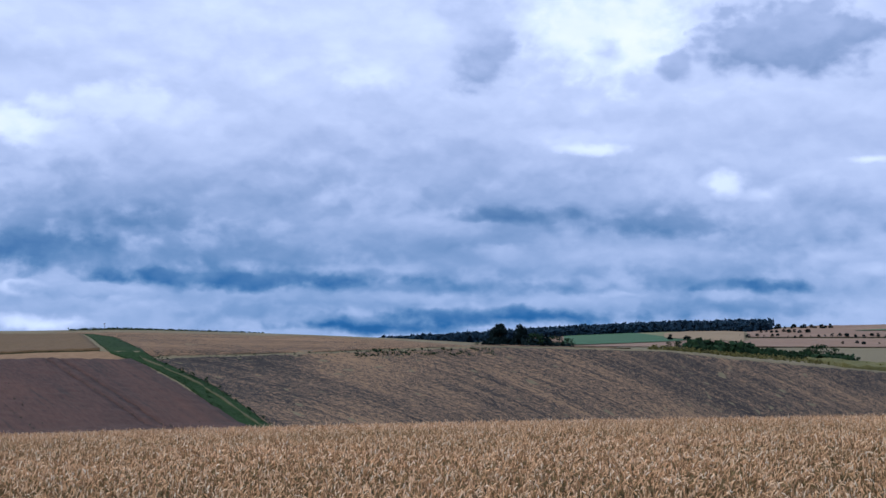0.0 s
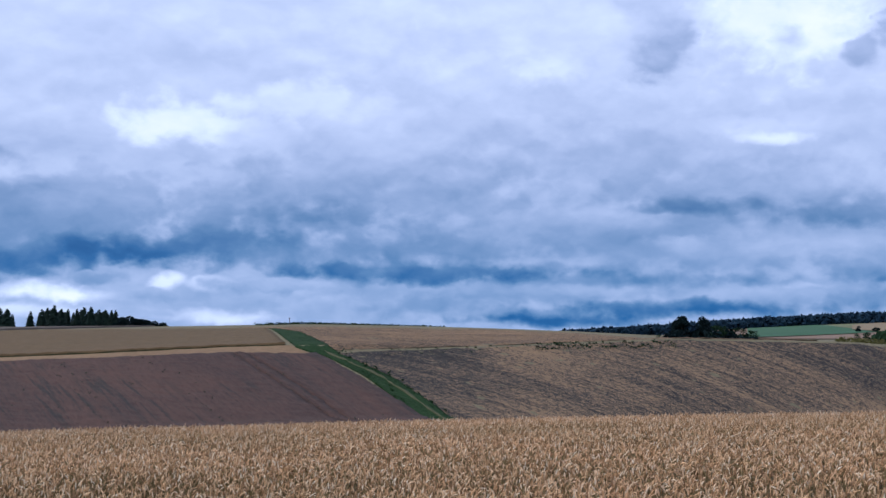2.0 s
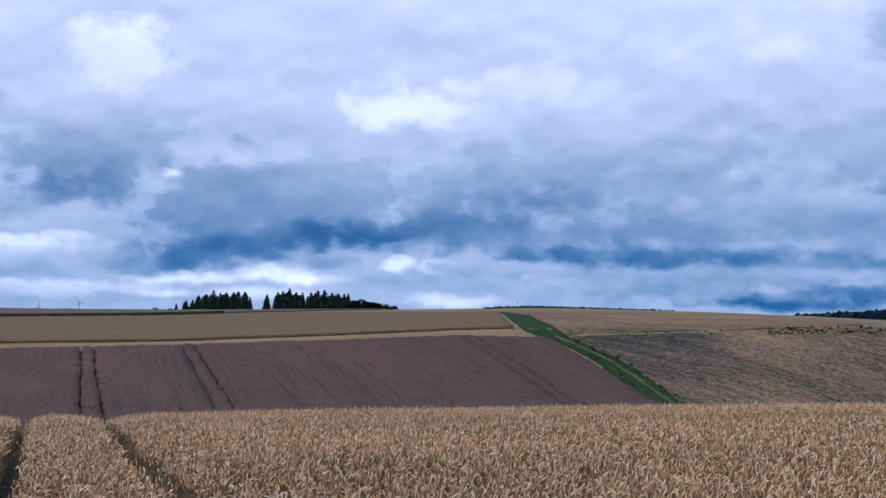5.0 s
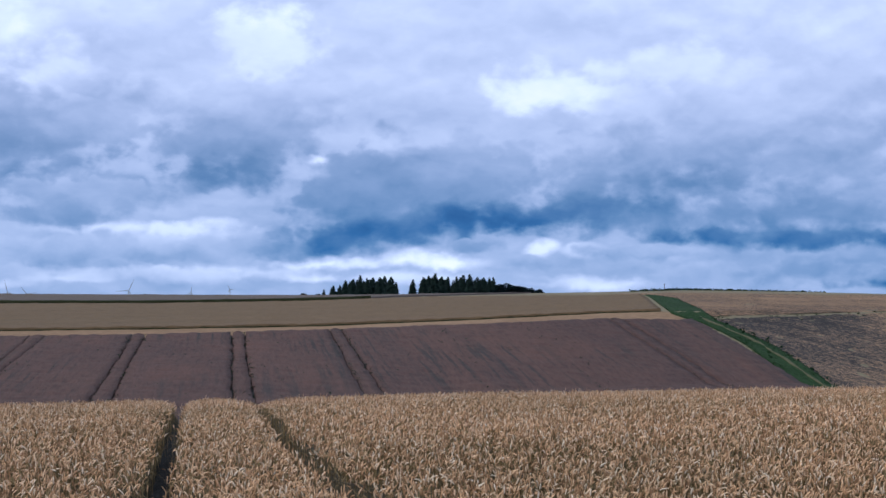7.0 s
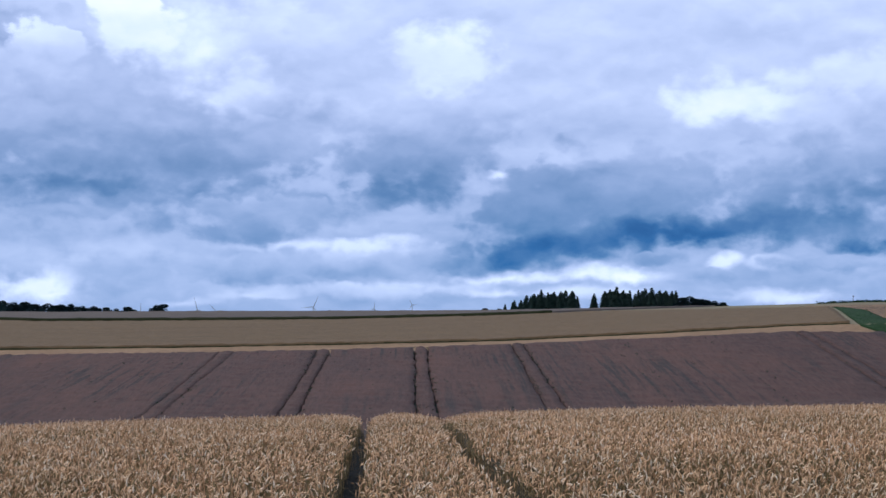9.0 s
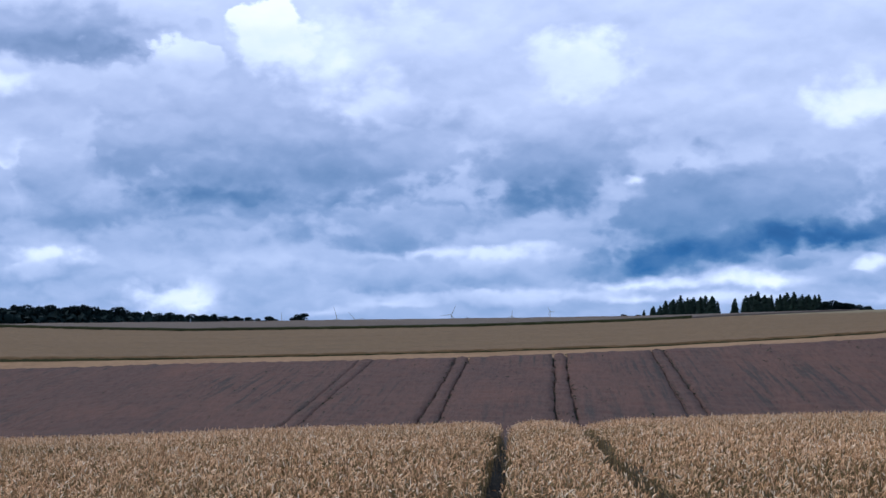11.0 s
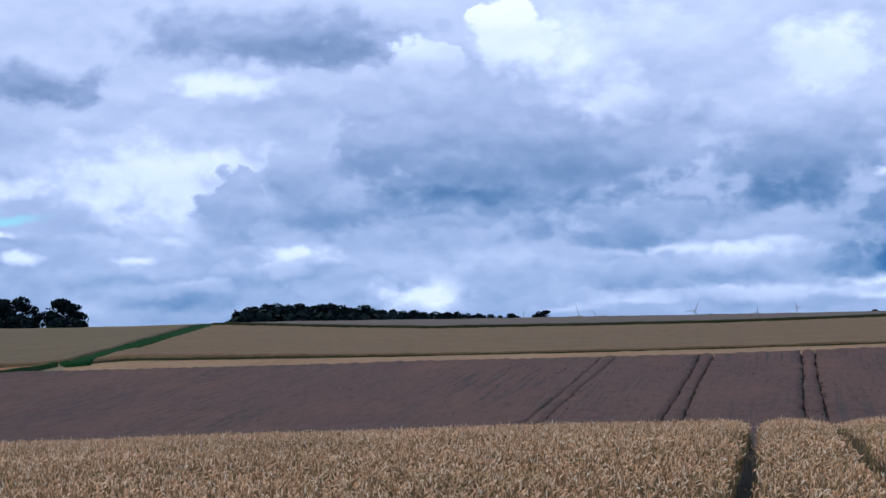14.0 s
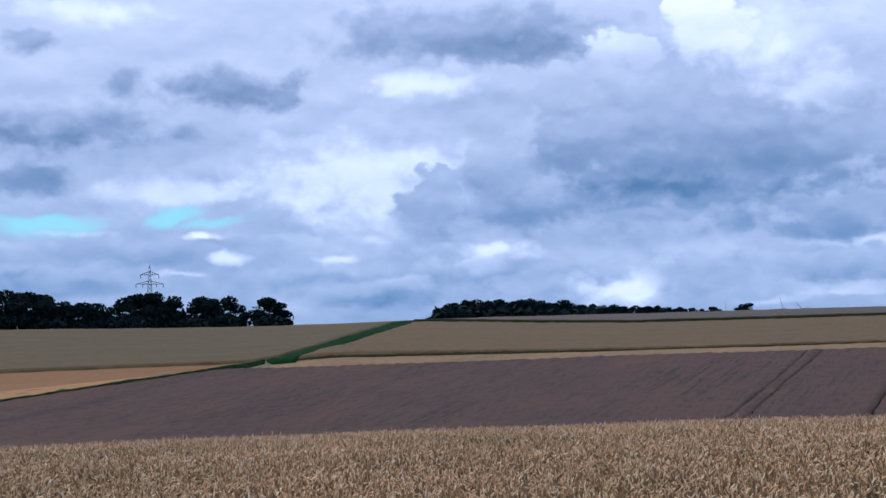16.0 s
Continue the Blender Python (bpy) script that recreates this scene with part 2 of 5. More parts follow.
    puff(33.7, 4.96, 4.42, 0.59, 0.30, 0.85, 0.30, 0, 0.49)
    puff(34.9, 3.91, 2.74, 0.55, 0.30, 0.85, 0.30, 0, 0.47)
    puff(31.8, 8.30, 2.32, 0.95, 0.60, 0.70, 0.40, 0, 0.74)
    puff(20.5, 5.06, 6.11, 2.11, 0.28, 0.95, 0.60, 0, 0.57)
    puff(24.5, 5.03, 1.89, 1.26, 0.38, 0.90, 0.60, 0, 0.61)
    puff(19.0, 3.91, 4.84, 0.88, 0.04, 0.95, 0.20, 0, 0.17)
    puff(21.9, 3.37, 4.00, 0.63, 0.16, 0.85, 0.10)
    puff(14.8, 4.22, 3.79, 0.84, 0.22, 0.80, 0.20)
    puff(7.8, 3.05, 5.47, 0.46, 0.06, 0.90, 0.20, 0, 0.27)
    puff(6.8, 4.06, 4.84, 0.74, 0.28, 0.85, 0.30, 0, 0.45)
    puff(30.1, 3.28, 3.79, 0.51, 0.78, 0.85, 0.40, 0, 0.90)
    puff(25.7, 2.70, 3.16, 0.59, 0.28, 0.85, 0.30, 0, 0.43)
    puff(35.1, 2.58, 3.16, 0.63, 0.44, 0.80, 0.40, 0, 0.67)
    puff(30.7, 2.54, 2.53, 0.46, 0.40, 0.80, 0.40, 0, 0.63)
    puff(21.9, 2.27, 2.53, 0.51, 0.92, 0.95, 0.18)
    puff(16.9, 2.75, 0.88, 0.55, 0.92, 0.80, 0.30)
    puff(19.2, 2.83, 1.58, 0.29, 0.40, 0.90, 0.50, 0, 0.53)
    puff(17.5, 2.16, 1.26, 0.38, 0.40, 0.90, 0.50, 0, 0.57)
    puff(12.9, 2.55, 3.37, 0.46, 0.38, 0.85, 0.40, 0, 0.57)
    puff(10.9, 1.71, 4.21, 0.51, 0.44, 0.80, 0.30, 0, 0.65)
    puff(7.4, 1.91, 3.16, 0.51, 0.36, 0.80, 0.30, 0, 0.51)
    puff(25.3, 5.96, 0.59, 0.17, 0.92, 0.76, 0.18)
    puff(30.1, 1.72, 5.05, 0.42, 0.62, 0.80, 0.30, 0, 0.80)
    puff(25.3, 1.66, 1.47, 0.25, 0.92, 0.64, 0.12)
    # the great heap of cloud over the wood
    puff(51.0, 5.83, 5.47, 2.53, 0.88, 0.90, 0.12)
    puff(49.3, 9.55, 2.74, 0.74, 0.92, 0.85, 0.18)
    puff(48.1, 11.42, 7.16, 1.58, 0.44, 0.95, 0.30, 0, 0.59)
    puff(45.8, 10.74, 4.00, 0.74, 0.34, 0.85, 0.10)
    puff(54.4, 9.20, 0.84, 0.53, 0.44, 0.85, 0.50)
    puff(48.1, 8.34, 3.79, 0.74, 0.62, 0.80, 0.20)
    puff(38.2, 8.57, 8.00, 3.58, 0.42, 0.97, 0.50, 0, 0.68)
    puff(30.8, 10.28, 2.74, 2.11, 0.62, 0.90, 0.50, 0, 0.76)
    puff(38.8, 11.28, 1.89, 1.58, 0.80, 0.95, 0.72, 0, 1.00)
    puff(41.8, 10.05, 1.79, 1.26, 0.60, 0.95, 0.75, 0, 0.84)
    puff(44.1, 8.79, 1.58, 1.37, 0.46, 0.95, 0.75, 0, 0.70)
    puff(42.9, 7.13, 3.37, 1.68, 0.38, 0.90, 0.50, 0, 0.61)
    puff(46.7, 6.07, 1.79, 1.37, 0.40, 0.95, 0.75, 0, 0.63)
    puff(49.1, 4.92, 1.68, 1.47, 0.40, 0.95, 0.75, 0, 0.61)
    puff(36.7, 10.84, 2.90, 2.60, 0.84, 0.95, 0.00, 0, 0.97)
    puff(34.8, 9.14, 2.32, 1.47, 0.84, 0.80, 0.10)
    puff(38.9, 6.48, 6.95, 1.26, 0.32, 0.90, 0.20, 0, 0.47)
    puff(45.0, 4.82, 3.79, 0.76, 0.32, 0.85, 0.20, 0, 0.47)
    puff(40.4, 5.54, 5.47, 0.55, 0.26, 0.85, 0.10)
    puff(33.6, 7.03, 2.53, 1.26, 0.44, 0.85, 0.50, 0, 0.63)
    puff(27.1, 10.34, 2.70, 1.60, 0.74, 0.90, 0.32, 0, 0.97)
    puff(28.0, 7.09, 4.00, 1.89, 0.36, 0.95, 0.50, 0, 0.65)
    puff(28.2, 5.65, 3.37, 0.67, 0.26, 0.85, 0.10)
    puff(23.6, 4.49, 3.16, 2.32, 0.24, 0.90, 0.50, 0, 0.47)
    puff(24.2, 3.08, 3.37, 0.74, 0.14, 0.85, 0.20)
    puff(33.8, 4.31, 3.58, 1.05, 0.36, 0.90, 0.60, 0, 0.59)
    puff(25.2, 6.07, 0.51, 0.17, 0.92, 0.76, 0.18)
    puff(50.1, 2.74, 6.74, 1.05, 0.40, 0.92, 0.50, 0, 0.65)
    puff(51.1, 1.71, 4.63, 0.55, 0.30, 0.85, 0.20, 0, 0.43)
    puff(46.7, 3.32, 1.79, 0.55, 0.90, 0.76, 0.30, 0, 0.95)
    puff(52.9, 3.19, 1.05, 0.25, 0.92, 0.72, 0.24)
    puff(42.1, 1.88, 2.53, 0.95, 0.92, 0.95, 0.24, 0, 0.95)
    puff(39.1, 2.27, 2.74, 0.84, 0.46, 0.85, 0.50, 0, 0.67)
    puff(34.5, 2.43, 1.47, 0.67, 0.42, 0.90, 0.60, 0, 0.61)
    puff(29.9, 2.68, 3.16, 0.72, 0.44, 0.90, 0.50, 0, 0.69)
    puff(31.4, 1.66, 3.79, 0.42, 0.62, 0.80, 0.30, 0, 0.78)
    puff(40.4, 4.39, 2.95, 0.46, 0.44, 0.85, 0.30, 0, 0.57)
    puff(25.1, 2.18, 3.16, 0.29, 0.92, 0.90, 0.18)
    puff(28.9, 3.60, 2.11, 0.34, 0.86, 0.80, 0.18)


def low_clouds():
    puff(60.4, 4.77, 0.85, 0.80, 0.55, 0.90, 0.50, 0, .66)
    puff(60.1, 4.15, 1.41, 0.61, 0.50, 0.90, 0.50, 0, .6)
    puff(63.7, 3.46, 3.54, 0.66, 0.46, 0.90, 0.50, 0, .62)
    puff(61.7, 3.65, 1.65, 0.61, 0.46, 0.90, 0.50, 0, .6)
    puff(59.5, 3.32, 2.36, 0.80, 0.44, 0.85, 0.40, 0, .58)
    puff(62.9, 2.12, 3.30, 0.52, 0.42, 0.80, 0.30, 0, .54)
    puff(64.3, 2.65, 1.65, 0.47, 0.44, 0.70, 0.20)
    puff(55.4, 3.80, 2.59, 0.42, 0.52, 0.85, 0.50, 0, .66)
    puff(56.8, 3.92, 1.65, 0.33, 0.50, 0.85, 0.50, 0, .62)
    puff(53.9, 3.78, 1.18, 0.33, 0.58, 0.80, 0.40, 0, .7)
    puff(57.9, 4.01, 0.94, 0.19, 0.98, 0.90, 0.20)
    puff(56.9, 3.15, 1.18, 0.35, 0.92, 0.90, 0.20)
    puff(58.3, 2.58, 1.65, 0.19, 0.90, 0.80, 0.10)
    puff(53.5, 2.72, 3.77, 0.47, 0.64, 0.80, 0.20)
    puff(55.2, 1.53, 4.01, 0.38, 0.54, 0.80, 0.20)
    puff(52.7, 1.87, 2.24, 0.40, 0.50, 0.85, 0.40, 0, .64)
    puff(50.6, 2.14, 1.65, 0.38, 0.55, 0.80, 0.40, 0, .68)
    puff(49.3, 2.85, 1.41, 0.42, 0.56, 0.80, 0.40, 0, .72)
    puff(47.4, 2.82, 1.41, 0.47, 0.62, 0.80, 0.40, 0, .78)
    puff(46.8, 3.43, 1.18, 0.33, 0.90, 0.80, 0.20)
    puff(49.7, 4.44, 1.23, 0.99, 0.54, 0.85, 0.40)
    puff(48.6, 5.16, 1.41, 0.59, 0.58, 0.80, 0.30)
    puff(51.6, 3.84, 1.18, 0.28, 0.76, 0.70, 0.10)
    puff(62.9, 4.27, 2.12, 0.17, 0.90, 0.60, 0.10)


clouds()
great_clouds()
BANKS = list(PUFFS)
PUFFS.clear()
low_clouds()
LOW = list(PUFFS)


def cover_of(one, stirred, billow):
    head, up, wide, high, shine, cover, crisp, lean, crown = one
    mp = wnode("Mapping", vector_type="TEXTURE")
    mp.inputs["Location"].default_value = (head, up, 0)
    mp.inputs["Rotation"].default_value = (0, 0, radians(lean))
    mp.inputs["Scale"].default_value = (wide * 1.15, high * 1.15, 1)
    wlink(stirred, mp.inputs[0])
    ln = wnode("VectorMath", operation="LENGTH")
    wlink(mp.outputs[0], ln.inputs[0])
    rm = wnode("MapRange", interpolation_type="SMOOTHSTEP")
    wlink(wmath("ADD", ln.outputs["Value"], billow), rm.inputs["Value"])
    rm.inputs["From Max"].default_value = 1.0
    rm.inputs["To Min"].default_value, rm.inputs["To Max"].default_value = cover, 0.0
    rm.inputs["From Min"].default_value = crisp
    if crisp < 0.3:
        return rm.outputs[0], mp.outputs[0]
    # crowns have a firm rim, bases melt away
    side = wnode("VectorMath", operation="DOT_PRODUCT")
    wlink(mp.outputs[0], side.inputs[0])
    side.inputs[1].default_value = (0, 1, 0)
    firm = wnode("MapRange")
    wlink(side.outputs["Value"], firm.inputs["Value"])
    firm.inputs["From Min"].default_value, firm.inputs["From Max"].default_value = -0.5, 0.5
    firm.inputs["To Min"].default_value, firm.inputs["To Max"].default_value = 0.6 * crisp, min(0.85, 0.08 + 1.1 * crisp)
    wlink(firm.outputs[0], rm.inputs["From Min"])
    return rm.outputs[0], mp.outputs[0]


def layer(below, ones, stirred, billow):
    for k, one in enumerate(ones):
        if k % 12 == 11:  # what is behind drags the next clouds along a hair's breadth
            tug = wnode("VectorMath", operation="MULTIPLY_ADD")
            wlink(below, tug.inputs[0])
            tug.inputs[1].default_value = (1e-6, 1e-6, 0)
            wlink(stirred, tug.inputs[2])
            stirred = tug.outputs[0]
        mx = wnode("Mix", data_type="FLOAT")
        cover, local = cover_of(one, stirred, billow)
        wlink(cover, mx.inputs[0])
        wlink(below, mx.inputs[2])
        mx.inputs[3].default_value = one[4]
        if one[8] is not None:
            up = wnode("VectorMath", operation="DOT_PRODUCT")
            wlink(local, up.inputs[0])
            up.inputs[1].default_value = (0, 1, 0)
            tone = wnode("MapRange")
            wlink(up.outputs["Value"], tone.inputs["Value"])
            tone.inputs["From Min"].default_value, tone.inputs["From Max"].default_value = -0.7, 0.7
            tone.inputs["To Min"].default_value, tone.inputs["To Max"].default_value = one[4], one[8]
            wlink(tone.outputs[0], mx.inputs[3])
        below = mx.outputs[0]
    return below


def srgb(r, g, b):
    return tuple(((v / 255 + 0.055) / 1.055) ** 2.4 if v > 10 else v / 3294.6 for v in (r, g, b)) + (1,)


air = wnode("TexSky")
air.sky_type, air.sun_disc, air.sun_elevation, air.sun_rotation = "NISHITA", False, radians(SUN_UP), radians(-SUN_HEAD)


def quarter(lo, hi):
    """The sky between two headings, with its clouds, as one background."""
    global wn
    near = lambda one: one[0] + one[2] * 1.5 > lo - 2 and one[0] - one[2] * 1.5 < hi + 2
    group = bpy.data.node_groups.new("cloud_bank", "ShaderNodeTree")
    for name, kind in (("Stirred", "NodeSocketVector"), ("Billow", "NodeSocketFloat"), ("Base", "NodeSocketFloat"), ("Wisps", "NodeSocketFloat"), ("Fluff", "NodeSocketFloat"), ("Air", "NodeSocketColor"), ("Height", "NodeSocketFloat")):
        group.interface.new_socket(name, in_out="INPUT", socket_type=kind)
    group.interface.new_socket("Sky", in_out="OUTPUT", socket_type="NodeSocketShader")
    wn = group
    gi, go = group.nodes.new("NodeGroupInput"), group.nodes.new("NodeGroupOutput")
    st, bi, ba, wi, fl, ai, hi_up = gi.outputs[:7]
    b = layer(ba, [o for o in BANKS if near(o)], st, bi)
    hole = None
    for one in ((63.3, 4.5, 2.6, 0.5, 1, 0.95, 0.3, 0, None), (58.9, 4.75, 1.3, 0.42, 1, 0.95, 0.3, -12, None), (57.4, 4.55, 1.9, 0.22, 1, 0.8, 0.1, -4, None)):
        if near(one):
            c = cover_of(one, st, wmath("MULTIPLY", bi, 0.3))[0]
            hole = c if hole is None else wmath("MAXIMUM", hole, c)
    if hole is not None:
        low = layer(wmath("MULTIPLY", b, 0.0), [(o[0], o[1], o[2], o[3], 1.0, o[5], o[6], o[7], None) for o in LOW if near(o)], st, bi)
        hole = wmath("MULTIPLY", hole, wmath("SUBTRACT", 1.0, low), 0.0, True)
    b = layer(b, [o for o in LOW if near(o)], st, bi)
    b = wmath("ADD", b, wmath("MULTIPLY_ADD", wi, 0.14, -0.05))
    b = wmath("ADD", b, wmath("MULTIPLY", fl, wmath("SUBTRACT", 1.35, b)))
    r = wnode("ValToRGB")
    stops = ((0.0, srgb(20, 78, 142)), (0.16, srgb(46, 104, 166)), (0.32, srgb(89, 133, 186)), (0.47, srgb(125, 157, 206)), (0.62, srgb(163, 186, 231)), (0.76, srgb(192, 211, 252)), (0.89, srgb(217, 235, 255)), (1.0, srgb(242, 252, 255)))
    els = r.color_ramp.elements
    while len(els) < len(stops):
        els.new(0.5)
    for e, (p, c) in zip(els, stops):
        e.position, e.color = p, c
    wlink(b, r.inputs[0])
    # far, low cloud is bluer, the cloud overhead greyer
    grey = wnode("ValToRGB")
    stops = ((0.0, srgb(68, 100, 146)), (0.16, srgb(88, 118, 163)), (0.32, srgb(112, 137, 181)), (0.47, srgb(138, 160, 205)), (0.62, srgb(169, 187, 231)), (0.76, srgb(195, 211, 252)), (0.89, srgb(218, 235, 255)), (1.0, srgb(243, 252, 255)))
    els = grey.color_ramp.elements
    while len(els) < len(stops):
        els.new(0.5)
    for e, (p, c) in zip(els, stops):
        e.position, e.color = p, c
    wlink(b, grey.inputs[0])
    haze = wnode("Mix", data_type="RGBA")
    wlink(hi_up, haze.inputs["Factor"])
    wlink(r.outputs[0], haze.inputs[6])
    wlink(grey.outputs[0], haze.inputs[7])
    colour = haze.outputs[2]
    if hole is not None:
        blue = wnode("Mix", data_type="RGBA")
        blue.inputs["Factor"].default_value = 0.85
        thin = wnode("VectorMath", operation="SCALE")
        wlink(ai, thin.inputs[0])
        thin.inputs[3].default_value = 0.12
        wlink(thin.outputs[0], blue.inputs[6])
        blue.inputs[7].default_value = srgb(138, 222, 255)
        mx = wnode("Mix", data_type="RGBA")
        wlink(hole, mx.inputs["Factor"])
        wlink(colour, mx.inputs[6])
        wlink(blue.outputs[2], mx.inputs[7])
        colour = mx.outputs[2]
    bg = wnode("Background")
    wlink(colour, bg.inputs[0])
    bg.inputs[1].default_value = 1.0
    wlink(bg.outputs[0], go.inputs[0])
    wn = sky_tree
    use = wnode("Group")
    use.node_tree = group
    for sock, out in zip(use.inputs, (stirred, billow, base, wisps, fluff, air.outputs[0], overhead)):
        wlink(out, sock)
    return use.outputs[0]


CUTS = (-3.0, 6.0, 14.0, 22.0, 30.0, 38.0, 46.0, 55.0)
whole = quarter(-180, CUTS[0])
for k, cut in enumerate(CUTS):
    step = wmath("GREATER_THAN", turn, cut)
    mx = wnode("MixShader")
    wlink(step, mx.inputs[0])
    wlink(whole, mx.inputs[1])
    wlink(quarter(cut, CUTS[k + 1] if k + 1 < len(CUTS) else 180), mx.inputs[2])
    whole = mx.outputs[0]
wlink(whole, wnode("OutputWorld").inputs["Surface"])


# ---- materials ----
AXIS = 28.8  # heading along which the fields are drilled
ca, sa = math.cos(radians(AXIS)), math.sin(radians(AXIS))


def material(name, rough=0.9, spec=0.15):
    m = bpy.data.materials.new(name)
    m.use_nodes = True
    b = m.node_tree.nodes["Principled BSDF"]
    b.inputs["Roughness"].default_value = rough
    b.inputs["Specular IOR Level"].default_value = spec
    return m, m.node_tree, b


def field_coords(nt, stretch=(1, 1, 1), heading=None):
    """World place turned so that y runs along the drilling (or a heading), stretched."""
    tc = nt.nodes.new("ShaderNodeTexCoord")
    mp = nt.nodes.new("ShaderNodeMapping")
    mp.inputs["Rotation"].default_value = (0, 0, radians(-(AXIS if heading is None else heading)))
    sc = nt.nodes.new("ShaderNodeVectorMath")
    sc.operation = "MULTIPLY"
    sc.inputs[1].default_value = stretch
    nt.links.new(tc.outputs["Object"], mp.inputs["Vector"])
    nt.links.new(mp.outputs[0], sc.inputs[0])
    return sc.outputs[0]


def noise_tex(nt, vec, scale, detail=4, rough=0.55):
    n = nt.nodes.new("ShaderNodeTexNoise")
    n.inputs["Scale"].default_value = scale
    n.inputs["Detail"].default_value = detail
    n.inputs["Roughness"].default_value = rough
    nt.links.new(vec, n.inputs["Vector"])
    return n.outputs["Fac"]


def ramp(nt, fac, stops):
    r = nt.nodes.new("ShaderNodeValToRGB")
    els = r.color_ramp.elements
    while len(els) < len(stops):
        els.new(0.5)
    for e, (p, c) in zip(els, stops):
        e.position, e.color = p, (*c, 1)
    nt.links.new(fac, r.inputs[0])
    return r.outputs[0]


def mix(nt, a, b, fac, kind="MIX"):
    m = nt.nodes.new("ShaderNodeMix")
    m.data_type, m.blend_type = "RGBA", kind
    for sock, val in ((m.inputs["Factor"], fac), (m.inputs[6], a), (m.inputs[7], b)):
        if isinstance(val, (int, float)):
            sock.default_value = val
        elif isinstance(val, tuple):
            sock.default_value = (*val, 1)
        else:
            nt.links.new(val, sock)
    return m.outputs[2]


def bump(nt, b, height, strength=0.5, distance=0.1):
    n = nt.nodes.new("ShaderNodeBump")
    n.inputs["Strength"].default_value, n.inputs["Distance"].default_value = strength, distance
    nt.links.new(height, n.inputs["Height"])
    nt.links.new(n.outputs[0], b.inputs["Normal"])


def field_material(name, dark, light, big=(0.05, 0.02), fine=(3.0, 0.6), amount=0.5, accent=None, accent_scale=(0.2, 0.03), accent_at=(0.55, 0.7), depth=0.15, heading=None, thin=None, spec=None):
    """Crop or soil: broad patches, streaks along the drilling, fine grain, and an accent colour in bands."""
    m, nt, b = material(name)
    broad = noise_tex(nt, field_coords(nt, (big[0], big[1], 0.05), heading), 1.0, 5, 0.6)
    grain = noise_tex(nt, field_coords(nt, (fine[0], fine[1], 1.0), heading), 1.0, 6, 0.7)
    c1 = ramp(nt, broad, [(0.3, dark), (0.7, light)])
    c2 = ramp(nt, grain, [(0.3, tuple(0.55 * v for v in dark)), (0.72, tuple(min(1, 1.25 * v) for v in light))])
    col = mix(nt, c1, c2, amount)
    if accent:
        band = noise_tex(nt, field_coords(nt, (accent_scale[0], accent_scale[1], 0.05), heading), 1.0, 4, 0.6)
        f = ramp(nt, band, [(accent_at[0], (0, 0, 0)), (accent_at[1], (1, 1, 1))])
        col = mix(nt, col, mix(nt, accent, c2, 0.35), f)
    if thin:  # broken dark lines where the drill left gaps, and redder patches
        line = noise_tex(nt, field_coords(nt, (1.5, 0.04, 0.05), heading), 1.0, 4, 0.65)
        patch = noise_tex(nt, field_coords(nt, (0.035, 0.03, 0.05), heading), 1.0, 3, 0.55)
        f = mix(nt, (0, 0, 0), ramp(nt, line, [(0.51, (0, 0, 0)), (0.62, (1, 1, 1))]), ramp(nt, patch, [(0.38, (0, 0, 0)), (0.58, (0.72, 0.72, 0.72))]))
        col = mix(nt, col, thin[0], f)
        red = noise_tex(nt, field_coords(nt, (0.09, 0.04, 0.05), heading), 1.0, 5, 0.6)
        col = mix(nt, col, thin[1], ramp(nt, red, [(0.54, (0, 0, 0)), (0.75, (0.35, 0.35, 0.35))]))
    if spec is not None:
        b.inputs["Specular IOR Level"].default_value = spec
    nt.links.new(col, b.inputs["Base Color"])
    bump(nt, b, grain, 0.8, depth)
    return m


def plain_material(name, dark, light, scale=2.0, rough=0.8, spec=0.2, metal=0.0):
    m, nt, b = material(name, rough, spec)
    b.inputs["Metallic"].default_value = metal
    tc = nt.nodes.new("ShaderNodeTexCoord").outputs["Object"]
    n1, n2 = noise_tex(nt, tc, scale, 5), noise_tex(nt, tc, scale * 9, 3)
    col = mix(nt, ramp(nt, n1, [(0.3, dark), (0.7, light)]), ramp(nt, n2, [(0.3, dark), (0.7, light)]), 0.4)
    nt.links.new(col, b.inputs["Base Color"])
    bump(nt, b, n2, 0.4, 0.02)
    return m


def leaf_material(name, dark, light, spread=0.5):
    """Leaves and needles, each clump a little different."""
    m, nt, b = material(name, 0.8, 0.06)
    geo = nt.nodes.new("ShaderNodeNewGeometry").outputs["Random Per Island"]
    tc = nt.nodes.new("ShaderNodeTexCoord").outputs["Object"]
    col = mix(nt, ramp(nt, geo, [(0.0, dark), (1.0, light)]), ramp(nt, noise_tex(nt, tc, 0.35, 3), [(0.35, dark), (0.7, light)]), 1 - spread)
    nt.links.new(col, b.inputs["Base Color"])
    return m


EARTH = field_material("earth", (0.10, 0.085, 0.06), (0.2, 0.17, 0.11))
BROWN_CROP = field_material("ripe_brown_crop", (0.045, 0.029, 0.032), (0.1, 0.052, 0.044), (0.045, 0.016), (2.6, 0.35), 0.5, (0.03, 0.026, 0.03), (0.22, 0.014), (0.55, 0.76), thin=((0.022, 0.024, 0.026), (0.15, 0.068, 0.05)))
TAN_CROP = field_material("dull_yellow_crop", (0.090, 0.058, 0.033), (0.146, 0.093, 0.052), (0.014, 0.06), (0.5, 1.6), 0.7, (0.076, 0.056, 0.034), (0.02, 0.12), (0.56, 0.75))
GREY_CROP = field_material("grey_crop", (0.075, 0.06, 0.056), (0.105, 0.08, 0.072), (0.01, 0.04), (0.3, 1.2), 0.4)
